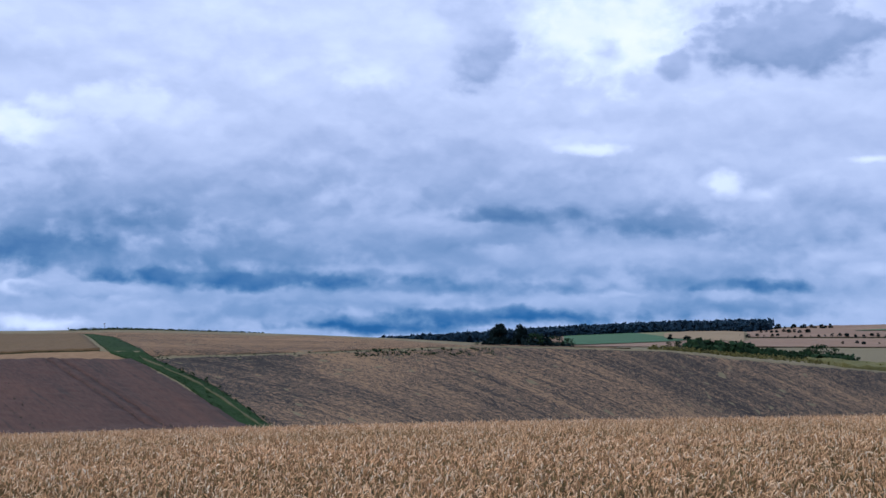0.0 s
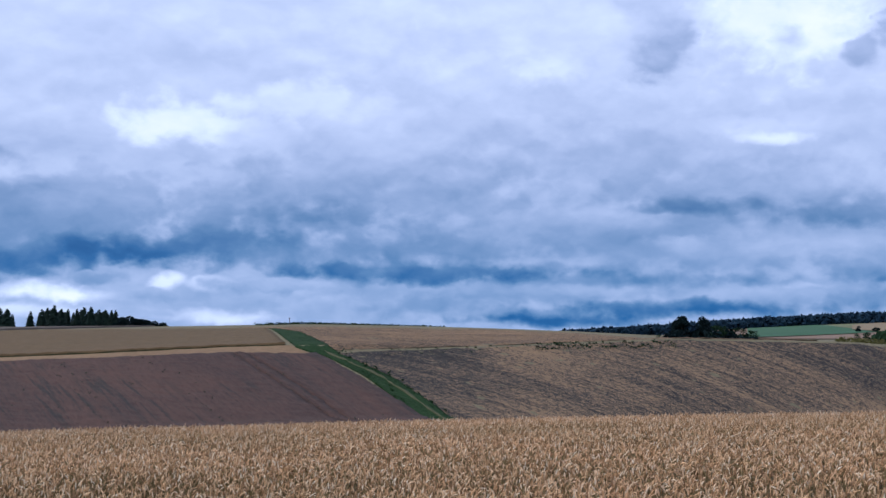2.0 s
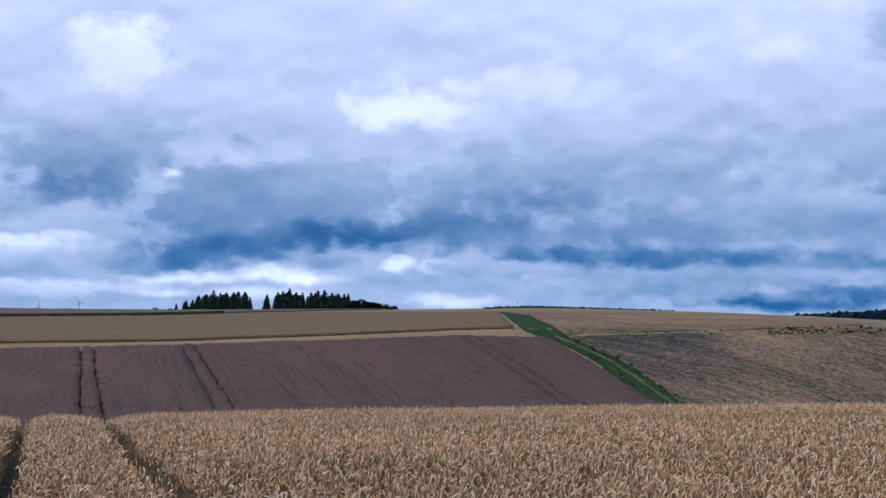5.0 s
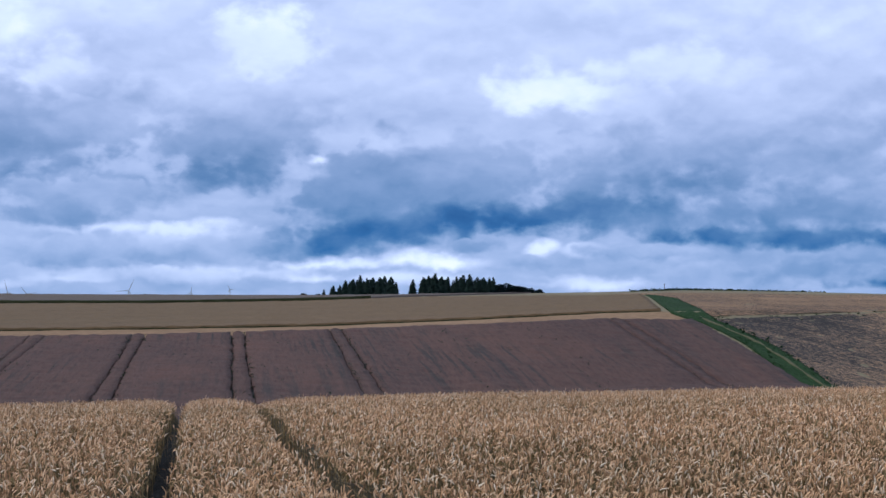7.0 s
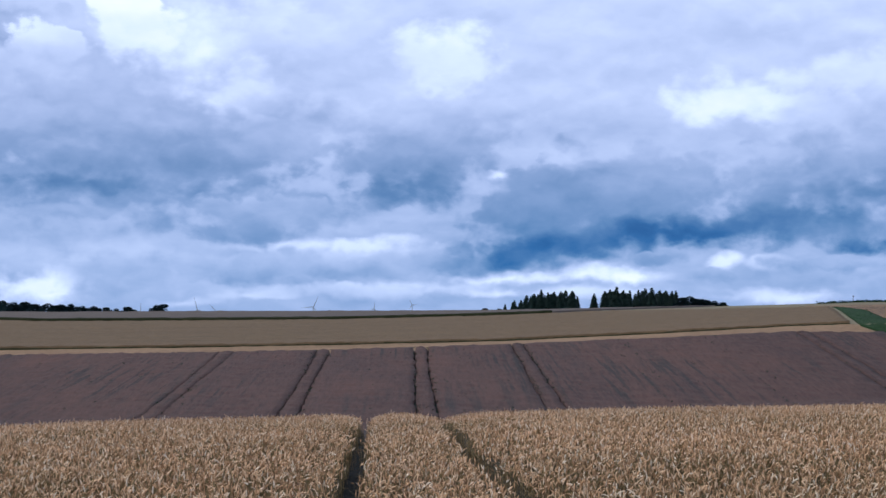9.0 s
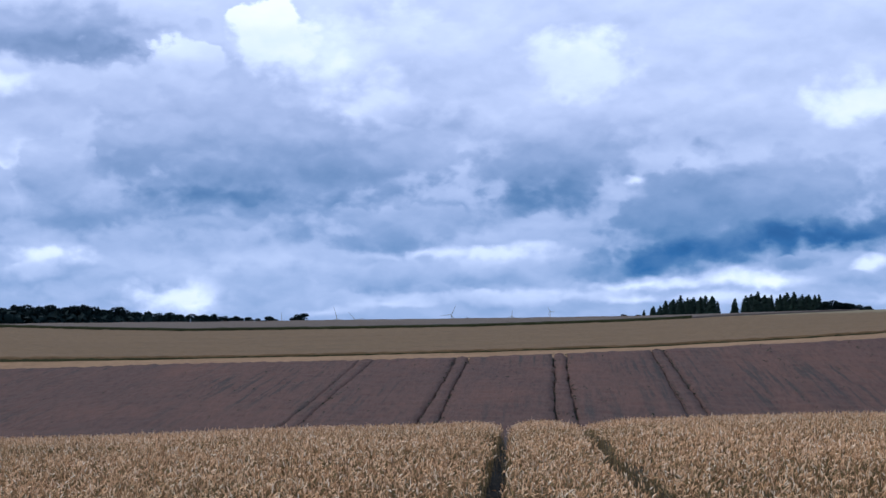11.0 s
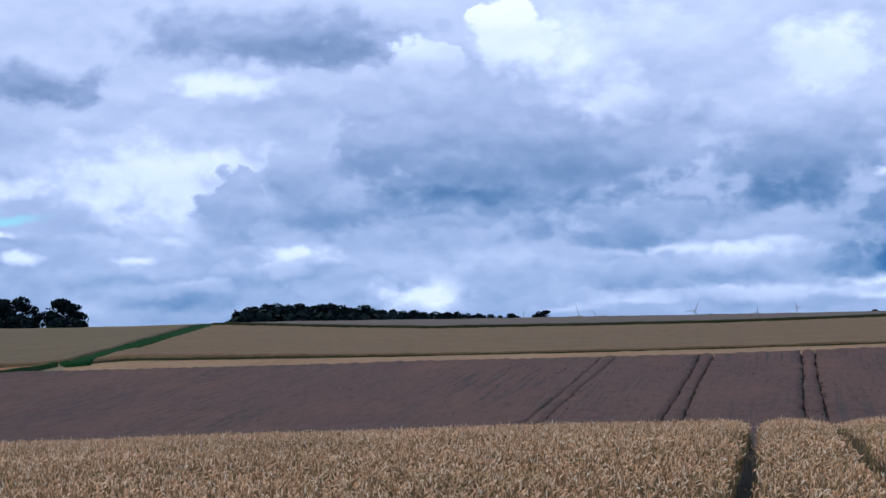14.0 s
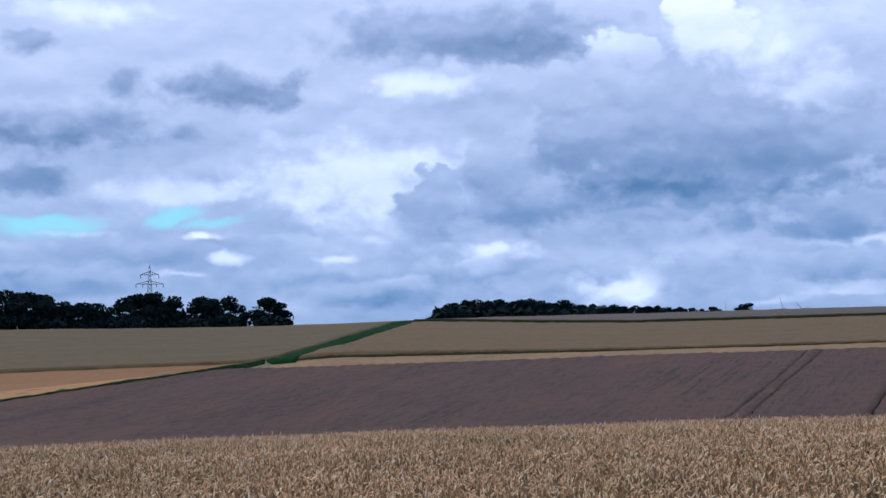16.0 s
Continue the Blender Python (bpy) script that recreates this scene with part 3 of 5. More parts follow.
STRAW = field_material("straw_margin", (0.16, 0.097, 0.06), (0.28, 0.18, 0.115), (0.06, 0.3), (1.0, 3.0), 0.5)
ORANGE = field_material("orange_stubble", (0.175, 0.084, 0.042), (0.245, 0.122, 0.06), (0.02, 0.1), (0.5, 2.5), 0.4)
GRASS = field_material("verge_grass", (0.009, 0.025, 0.012), (0.026, 0.056, 0.023), (0.15, 0.05), (2.5, 1.2), 0.6, None, depth=0.3, spec=0.05)


def stubble_material(name, soil, straw, lean, bands=None):
    """Stubble half turned in: straw left in drawn-out rows over dark clods; bands: (distance across, how much straw) from the farm track outwards."""
    m, nt, b = material(name)
    row = noise_tex(nt, field_coords(nt, (1.5, 0.035, 0.03), 62), 1.0, 3, 0.6)
    sheaf = noise_tex(nt, field_coords(nt, (0.28, 0.03, 0.03), 56), 1.0, 4, 0.6)
    broad = noise_tex(nt, field_coords(nt, (0.035, 0.02, 0.03), 50), 1.0, 4, 0.6)
    clod = noise_tex(nt, field_coords(nt, (3.4, 1.3, 1.5), 60), 1.0, 4, 0.8)
    fine = noise_tex(nt, field_coords(nt, (8.0, 4.0, 3.0), 20), 1.0, 2, 0.8)
    f = mathn(nt, "MULTIPLY", row, 0.6)
    for part_of, k in ((sheaf, 0.5), (clod, 1.9), (broad, 0.6), (fine, 1.0)):
        f = mathn(nt, "MULTIPLY_ADD", part_of, k, f)
    f = mathn(nt, "MULTIPLY_ADD", f, 2.5, lean - 2.5 * 2.3 + 0.5)
    if bands:
        place = nt.nodes.new("ShaderNodeSeparateXYZ")
        nt.links.new(field_coords(nt), place.inputs[0])
        across = mathn(nt, "MULTIPLY_ADD", broad, 22.0, mathn(nt, "MULTIPLY_ADD", place.outputs[0], 1.0, -11.0))
        lo, hi = bands[0][0], bands[-1][0]
        g = ramp(nt, mathn(nt, "DIVIDE", mathn(nt, "SUBTRACT", across, lo), hi - lo), [((v - lo) / (hi - lo), (k, k, k)) for v, k in bands])
        f = mathn(nt, "ADD", f, mathn(nt, "SUBTRACT", g, 0.5))
    col = ramp(nt, f, [(0.0, tuple(0.5 * v for v in soil)), (0.35, soil), (0.6, tuple(0.55 * p + 0.45 * q for p, q in zip(soil, straw))), (0.95, straw)])
    nt.links.new(col, b.inputs["Base Color"])
    bump(nt, b, clod, 0.7, 0.3)
    return m


def mathn(nt, op, a, b=0.0, c=0.0):
    n = nt.nodes.new("ShaderNodeMath")
    n.operation = op
    for sock, val in zip(n.inputs, (a, b, c)):
        if isinstance(val, (int, float)):
            sock.default_value = val
        else:
            nt.links.new(val, sock)
    return n.outputs[0]


DARK_STUBBLE = stubble_material("turned_stubble", (0.045, 0.040, 0.043), (0.25, 0.158, 0.1), 0.0, [(64, 0.55), (71, 0.26), (82, 0.32), (90, 0.7), (101, 0.7), (112, 0.5), (128, 0.42), (150, 0.44)])
LIGHT_STUBBLE = stubble_material("straw_stubble", (0.075, 0.052, 0.04), (0.27, 0.16, 0.095), 0.15)
DEEP_GRASS = field_material("deep_grass", (0.003, 0.022, 0.008), (0.009, 0.045, 0.013), (0.15, 0.05), (2.5, 1.2), 0.6, None, depth=0.3, spec=0.02)
EDGE_GRASS = field_material("edge_grass", (0.014, 0.018, 0.010), (0.04, 0.042, 0.022), (0.15, 0.05), (2.5, 1.2), 0.6, None, depth=0.3, spec=0.02)
WORN_GRASS = field_material("worn_grass", (0.045, 0.055, 0.03), (0.115, 0.105, 0.06), (0.5, 0.2), (2.5, 1.2), 0.6)
WEST_CROP = field_material("olive_yellow_crop", (0.076, 0.054, 0.031), (0.118, 0.083, 0.045), (0.014, 0.06), (0.3, 1.9), 0.62, (0.066, 0.05, 0.03), (0.02, 0.12), (0.56, 0.75))
MEADOW = field_material("rough_meadow", (0.06, 0.07, 0.026), (0.14, 0.125, 0.05), (0.04, 0.1), (0.6, 1.2), 0.5, None, depth=0.3)
# wheel track soil, much darker than the open earth
DARK_SOIL = field_material("dark_track_soil", (0.022, 0.022, 0.024), (0.046, 0.042, 0.041), (0.4, 0.2), (5, 3), 0.6)
ORANGE_SWATH = field_material("bright_straw_swath", (0.28, 0.145, 0.07), (0.37, 0.2, 0.1), (0.02, 0.1), (0.5, 2.5), 0.4)
# stalk sheet coloured far darker than straw, for the shade between the ears
SHADED_STALKS = field_material("wheat_stalks", (0.028, 0.026, 0.021), (0.085, 0.068, 0.045), (0.5, 0.3), (22, 12), 0.7)

# ---- terrain ----
# headings and, for each, how high the land's lines stand over the eye's level (degrees)
HEAD = np.array([-60, -16, -10.7, -8.3, -4.6, -1.6, 1.7, 4.7, 6.7, 10.2, 12, 14.8, 18.9, 22, 25.2, 31, 36.6, 42, 45.5, 49.4, 53, 56.2, 60.2, 65, 110.0])
BOT = np.array([-1.7, -1.75, -1.9, -1.95, -2.1, -2.15, -2.2, -2.25, -2.28, -2.35, -2.4, -2.55, -2.68, -2.76, -2.85, -2.97, -3.02, -3.1, -3.15, -3.2, -3.3, -3.35, -3.4, -3.45, -3.5])
TOP = np.array([-.3, -.09, .36, .62, .70, .73, .58, .43, .35, .2, .1, .12, -.1, -.22, -.37, -.56, -.66, -.7, -.78, -.84, -.88, -.9, -1.4, -2.0, -2.5])
BACK = np.array([-.3, -.09, .36, .62, .72, .76, .64, .52, .48, .46, .43, .33, .1, -.05, -.2, -.33, -.42, -.47, -.45, -.4, -.36, -.72, -.76, -.8, -.9])
LINE = np.array([-.2, .18, .48, .62, .66, .6, .88, 1.0, 1.0, 1.06, 1.06, 1.0, .95, .89, .75, .61, .56, .53, .62, .75, .60, .58, .58, .58, .4])
CREST = np.array([-.1, .35, .55, .66, .74, .83, .99, 1.09, 1.14, 1.2, 1.22, 1.14, 1.05, .99, .94, .92, .90, .86, .84, .84, .75, .73, .73, .75, .5])
FAR = np.array([1.0, 1.58, 1.42, 1.36, 1.15, .9, .7, .6, .6, .6, .6, .6, .6, .6, .6, .6, .6, .6, .6, .6, .5, .5, .5, .5, .5])
HEAD = np.concatenate([[-180], HEAD, [180]])
BOT, TOP, BACK, LINE, CREST, FAR = [np.concatenate([[v], a, [v]]) for a, v in ((BOT, -2.5), (TOP, -1.5), (BACK, -.9), (LINE, 0), (CREST, .1), (FAR, .5))]


def near_land(x, y):
    r = np.hypot(x, y)
    q = np.maximum(r, 11.0) - 31.0
    swell = np.interp(np.degrees(np.arctan2(-x, y)), [-30, -16, 0, 20, 35, 50, 65, 90], [-.03, -.03, .02, .055, .07, .06, .04, 0]) * np.clip((r - 11) / 18, 0, 1)
    return -0.795 + 0.0321 * x - 0.0102 * y - 0.0256 * q - 0.002 * q * q - 0.75 + swell


def knots(head):
    """Distances and heights (from the eye's level) of the land's lines along a heading."""
    head = np.asarray(head, float)
    off = np.clip(head - AXIS, -50, 50)
    k = 1 / np.cos(np.radians(off))
    e = lambda tab: np.tan(np.radians(np.interp(head, HEAD, tab)))
    east = np.clip((-1.6 - head) / 6, 0, 1)  # where the land drops away behind the stubble hill
    west = np.clip((head - 56.2) / 9, 0, 1)
    r_top = 215 * k - 45 * west
    r_bot = np.interp(head, [-16, 7, 23, 30, 56, 65], [195, 172, 158, 150, 150, 140]) * k
    r_back = r_top + 5 + 55 * west + 3 * np.clip((head - 40) / 12, 0, 1) * (1 - west)
    r_line = r_top + 205 * k
    r_crest = r_line + 150 + 500 * east
    dx, dy = -np.sin(np.radians(head)), np.cos(np.radians(head))
    r = np.stack([0 * head + 62, 100 * k, r_bot, r_top, r_back, r_line, r_crest, r_crest * 1.5, 0 * head + 2700, 0 * head + 3300, 0 * head + 4950], -1)
    ec = e(CREST)
    z = np.stack([near_land(62 * dx, 62 * dy), 0 * head - 10.5, r_bot * e(BOT), r_top * e(TOP), r_back * e(BACK), r_line * e(LINE), r_crest * ec,
                  r_crest * 1.5 * (ec - 0.004 * (1 - east) + 0.005 * east), 2700 * e(FAR), 3300 * (e(FAR) - 0.005), 4950 * (e(FAR) - 0.012)], -1)
    return r, z


def land(x, y):
    """Height of the bare ground, world metres (arrays or numbers)."""
    x, y = np.broadcast_arrays(np.asarray(x, float), np.asarray(y, float))
    shape = x.shape
    x, y = x.ravel(), y.ravel()
    r, head = np.hypot(x, y), np.degrees(np.arctan2(-x, y))
    kr, kz = knots(head)
    i = np.clip((r[:, None] >= kr).sum(1) - 1, 0, kr.shape[1] - 2)
    n = np.arange(len(r))
    f = np.clip((r - kr[n, i]) / (kr[n, i + 1] - kr[n, i]), 0, 1)
    z = np.where(r < 62, near_land(x, y), kz[n, i] * (1 - f) + kz[n, i + 1] * f)
    return (z + EYE).reshape(shape)


def at(u, v):
    """World x, y of a place u metres along the drilling and v metres left of it."""
    return -u * sa - v * ca, u * ca - v * sa


def polar(head, r):
    return -r * math.sin(radians(head)), r * math.cos(radians(head))


def spot(head, r):
    """A place on the ground at a heading and distance."""
    x, y = polar(head, r)
    return Vector((x, y, float(land(x, y))))


def grid_mesh(name, x, y, z, mat, kind="structure", label="", category="", smooth=True):
    """A sheet from 2D arrays of places."""
    n, m = x.shape
    me = bpy.data.meshes.new(name)
    idx = np.arange(n * m).reshape(n, m)
    quads = np.stack([idx[:-1, :-1], idx[1:, :-1], idx[1:, 1:], idx[:-1, 1:]], -1).reshape(-1, 4)
    fast_mesh(me, np.stack([x, y, z], -1).reshape(-1, 3), quads)
    me.materials.append(mat)
    if smooth:
        me.polygons.foreach_set("use_smooth", np.ones(len(quads), bool))
    return tagged(new(name, me), label, category, kind=kind)


def fast_mesh(me, verts, faces):
    """Fill a mesh from arrays; all faces have the same number of corners."""
    k = faces.shape[1]
    me.vertices.add(len(verts))
    me.vertices.foreach_set("co", np.ascontiguousarray(verts, np.float32).ravel())
    me.loops.add(faces.size)
    me.loops.foreach_set("vertex_index", np.ascontiguousarray(faces, np.int32).ravel())
    me.polygons.add(len(faces))
    me.polygons.foreach_set("loop_start", np.arange(0, faces.size, k, dtype=np.int32))
    me.update(calc_edges=True)
    me.validate()


def build_ground():
    heads = np.concatenate([np.arange(-180, -22, 4.0), np.arange(-22, 72, 0.4), np.arange(72, 180.1, 4.0)])
    kr, _ = knots(heads)
    cols = [np.linspace(0.0, 62, 48)[None, :] * np.ones((len(heads), 1))]
    for i, steps in enumerate((8, 6, 14, 3, 14, 8, 8, 14, 6, 6)):
        s = np.linspace(0, 1, steps + 1)[1:]
        cols.append(kr[:, i:i + 1] * (1 - s) + kr[:, i + 1:i + 2] * s)
    r = np.concatenate(cols, 1)
    h = np.radians(heads)[:, None]
    x, y = -r * np.sin(h), r * np.cos(h)
    z = land(x, y)
    return grid_mesh("ground", x, y, z, EARTH, label="rolling farmland soil reaching to the horizon", category="ground")


build_ground()


def crop_field(name, u0, u1, v0, v1, nu, nv, height, mat, label, category="field", rough=0.06, drop=True, lift=0.0):
    """A standing crop or worked field between two lines u0..u1, whose sides v0(u), v1(u) may bend; its edges are real steps."""
    rng = np.random.default_rng(len(name) + int(abs(u0)))
    u = np.linspace(u0, u1, nu)[:, None] * np.ones((1, nv))
    s = np.linspace(0, 1, nv)[None, :]
    left, right = np.array([v1(a) for a in u[:, 0]])[:, None], np.array([v0(a) for a in u[:, 0]])[:, None]
    v = right * (1 - s) + left * s
    x, y = at(u, v)
    z = land(x, y) + height + rng.normal(0, rough, x.shape) + lift
    if drop:
        pad = lambda a: np.pad(a, 1, mode="edge")
        x, y, z = pad(x), pad(y), pad(z)
        for sl in ((0, slice(None)), (-1, slice(None)), (slice(None), 0), (slice(None), -1)):
            z[sl] = land(x[sl], y[sl]) - 0.3
    return grid_mesh(name, x, y, z, mat, label=label, category=category, smooth=False)


def path_right(u):
    return np.interp(u, [80, 172, 195, 213, 219, 347, 413], [-66, -66.5, -68, -67.5, -65, -99, -116])


def path_left(u):
    return np.interp(u, [80, 172, 195, 213, 219, 347, 413], [-71, -71.5, -72, -70.5, -70.6, -105, -118.5])


def strip_left(u):
    return np.interp(u, [150, 216, 260, 302, 387, 490], [99, 108, 117.5, 131, 156, 187])


# the brown crop, cut by wheel tracks
edges = [(-67.0, 0.0)]
for k in (-4, -1, 0, 1, 2):
    c = -2.4 + 13.3 * k
    half = {-1: 0.11, 0: 0.17, 1: 0.15, 2: 0.05, -4: 0.06}[k]
    edges += [(c - 0.92, half), (c + 0.92, half)]
edges += [(190.0, 0.0)]
for i in range(len(edges) - 1):
    a, b = edges[i][0] + edges[i][1], edges[i + 1][0] - edges[i + 1][1]

    def wob(u, e, half, s):
        middle = e + 0.17 * math.sin(u * 0.06 + e) + 0.2 * noise.noise((u * 0.2, 7 * e, 0)) + 0.1 * noise.noise((u * 0.8, 7 * e, 5))
        return middle + s * half * (0.75 + 1.3 * noise.noise((u * 0.3, 5 * e, 9 * s)) + 0.7 * noise.noise((u * 1.1, 3 * e, 4 * s)))

    side = (lambda u: 112 + (219 - u) * 0.535) if b > 112 else (lambda u: wob(u, *edges[i + 1], -1))
    crop_field("brown_crop_field", 92, 213, lambda u: wob(u, *edges[i], 1), side, 150, max(3, int((b - a) / 0.9)), 0.5, BROWN_CROP, "ripe reddish-brown grain crop cut by dark wheel tracks", "crop field", 0.05)

for e, half in edges[1:-1]:
    crop_field("track_soil", 92, 213, lambda u: e - 0.5, lambda u: e + 0.5, 60, 3, 0.03, DARK_SOIL, "dark soil in a wheel track", "wheel track", 0.01, False)

crop_field("straw_margin", 212, 220, path_right, strip_left, 5, 90, 0.05, STRAW, "pale straw margin between two crops", "field margin", 0.02, False)
# grass strip coloured dark for the shadow edge at the tan crop's foot
crop_field("grass_line", 220.1, 221.1, lambda u: path_right(u) + 1, lambda u: strip_left(u) - 4, 4, 240, 0.16, EDGE_GRASS, "thin grass edge above a straw margin, dark for the crop's shadow edge", "grass strip", 0.05)
crop_field("tan_crop_field", 221, 411, lambda u: path_right(u) + 1, lambda u: strip_left(u) - 4, 60, 160, 0.38, TAN_CROP, "dull green-yellow grain crop on the hillside", "crop field")
crop_field("grey_crop_field", 424, 560, lambda u: -30 - (u - 420) * 0.6, lambda u: strip_left(u) - 4, 30, 70, 0.5, GREY_CROP, "greyish ripe grain crop on the hilltop", "crop field")
crop_field("west_crop_field", 226, 470, lambda u: strip_left(u) + np.interp(u, [216, 260, 330, 480], [3, 1.5, 2, 4]), lambda u: u * 1.1, 40, 70, 0.48, WEST_CROP, "dull green-yellow grain crop beside a grass strip", "crop field")
crop_field("orange_stubble_field", 120, 226, lambda u: max(strip_left(u) + 3, 113 + (219 - u) * 0.535), lambda u: max(u * 1.1, 118 + (219 - u) * 0.7), 40, 40, 0.05, ORANGE, "orange mown stubble below a standing crop", "field", 0.03, False)
crop_field("straw_swath", 120, 221, lambda u: 113 + (219 - u) * 0.535, lambda u: 113 + (219 - u) * 1.4 + 0.5, 50, 10, 0.12, ORANGE_SWATH, "bright raked straw along the edge of the stubble", "straw swath", 0.03, False)
crop_field("grass_line", 120, 221, lambda u: 112.0 + (219 - u) * 0.535, lambda u: 112.9 + (219 - u) * 0.535, 80, 3, 0.75, GRASS, "thin dark green grass line between crop and stubble", "grass strip", 0.08)
crop_field("grass_line", 412, 424, lambda u: -40, lambda u: strip_left(u) - 4, 4, 80, 0.95, EDGE_GRASS, "thin dark green grass line between two crops", "grass strip", 0.08)
crop_field("grass_strip", 219, 480, lambda u: strip_left(u) - 4, lambda u: strip_left(u) + np.interp(u, [216, 222, 260, 330, 480], [-2, 2, 1.5, 2, 4]), 80, 6, 0.35, DEEP_GRASS, "dark green grass strip between the crops", "grass strip", 0.12)
crop_field("grass_path", 90, 415, path_left, lambda u: path_right(u) - 0.3, 160, 9, 0.12, GRASS, "overgrown green farm track running up the hill", "farm track", 0.05)
crop_field("wheel_track", 90, 216, lambda u: path_left(u) + 1.35 + 0.15 * math.sin(u * 0.5), lambda u: path_left(u) + 1.75 + 0.1 * math.sin(u * 0.9), 120, 3, 0.2, WORN_GRASS, "pale worn wheel track in the grass", "wheel track", 0.03)
crop_field("dark_stubble_field", 90, 214, lambda u: -u * 1.6, path_left, 110, 240, 0.08, DARK_STUBBLE, "half-turned stubble with straw rows over dark soil", "field", 0.05, False)
crop_field("light_stubble_field", 216, 460, lambda u: -u * 0.72, path_left, 70, 70, 0.08, LIGHT_STUBBLE, "pale straw stubble on the hilltop", "field", 0.05, False)

crop_field("meadow", 217, 330, lambda u: -u * 1.5, lambda u: -205 - (u - 217) * 0.8, 40, 60, 0.7, MEADOW, "rough yellow-green meadow beyond the stubble", "meadow", 0.25)

# ---- the wheat in front ----
def track_left(u):
    return np.interp(u, [3, 12.7, 18.7, 30, 74], [0.5, 0.51, 0.55, 0.74, 1.3])


def track_right(u):
    """This one bends away below the brow."""
    return np.interp(u, [3, 9, 12.25, 13, 14.3, 16.3, 19.2, 25, 32, 74], [-2.9, -1.82, -1.34, -1.25, -1.11, -0.94, -0.82, -0.75, -0.80, -0.6])


crop_field("wheat_stalks", 3.2, 74, lambda u: -75, lambda u: track_right(u) - 0.16, 70, 90, 0.42, SHADED_STALKS, "dense stalks of the ripe wheat, darkened for the shade between ears", "crop field", 0.05)
crop_field("wheat_stalks", 3.2, 74, lambda u: track_right(u) + 0.14, lambda u: track_left(u) - 0.15, 120, 5, 0.42, SHADED_STALKS, "dense stalks between the wheel tracks, darkened for the shade between ears", "crop field", 0.05)
crop_field("wheat_stalks", 3.2, 74, lambda u: track_left(u) + 0.17, lambda u: 80, 70, 90, 0.42, SHADED_STALKS, "dense stalks of the ripe wheat, darkened for the shade between ears", "crop field", 0.05)


for bed in (track_left, track_right):
    crop_field("track_soil", 3.2, 74, lambda u: bed(u) - 0.3, lambda u: bed(u) + 0.3, 60, 3, 0.03, DARK_SOIL, "dark soil in a wheel track", "wheel track", 0.01, False)


def wheat_material():
    m, nt, b = material("ripe_wheat", 0.75, 0.25)
    isl = nt.nodes.new("ShaderNodeNewGeometry").outputs["Random Per Island"]
    tc = nt.nodes.new("ShaderNodeTexCoord").outputs["Object"]
    ear = ramp(nt, isl, [(0.0, (0.25, 0.138, 0.075)), (0.3, (0.55, 0.318, 0.185)), (0.65, (0.84, 0.52, 0.325)), (0.88, (0.94, 0.67, 0.49)), (1.0, (0.97, 0.83, 0.71))])
    patch = ramp(nt, noise_tex(nt, tc, 0.35, 4), [(0.3, (0.78, 0.8, 0.76)), (0.7, (1.0, 0.97, 0.93))])
    grain = ramp(nt, noise_tex(nt, tc, 60.0, 2), [(0.35, (0.7, 0.68, 0.66)), (0.65, (1, 1, 1))])
    col = mix(nt, mix(nt, ear, patch, 1.0, "MULTIPLY"), grain, 1.0, "MULTIPLY")
    nt.links.new(col, b.inputs["Base Color"])
    return m


WHEAT = wheat_material()
STEM = leaf_material("wheat_straw", (0.13, 0.092, 0.045), (0.31, 0.22, 0.12))


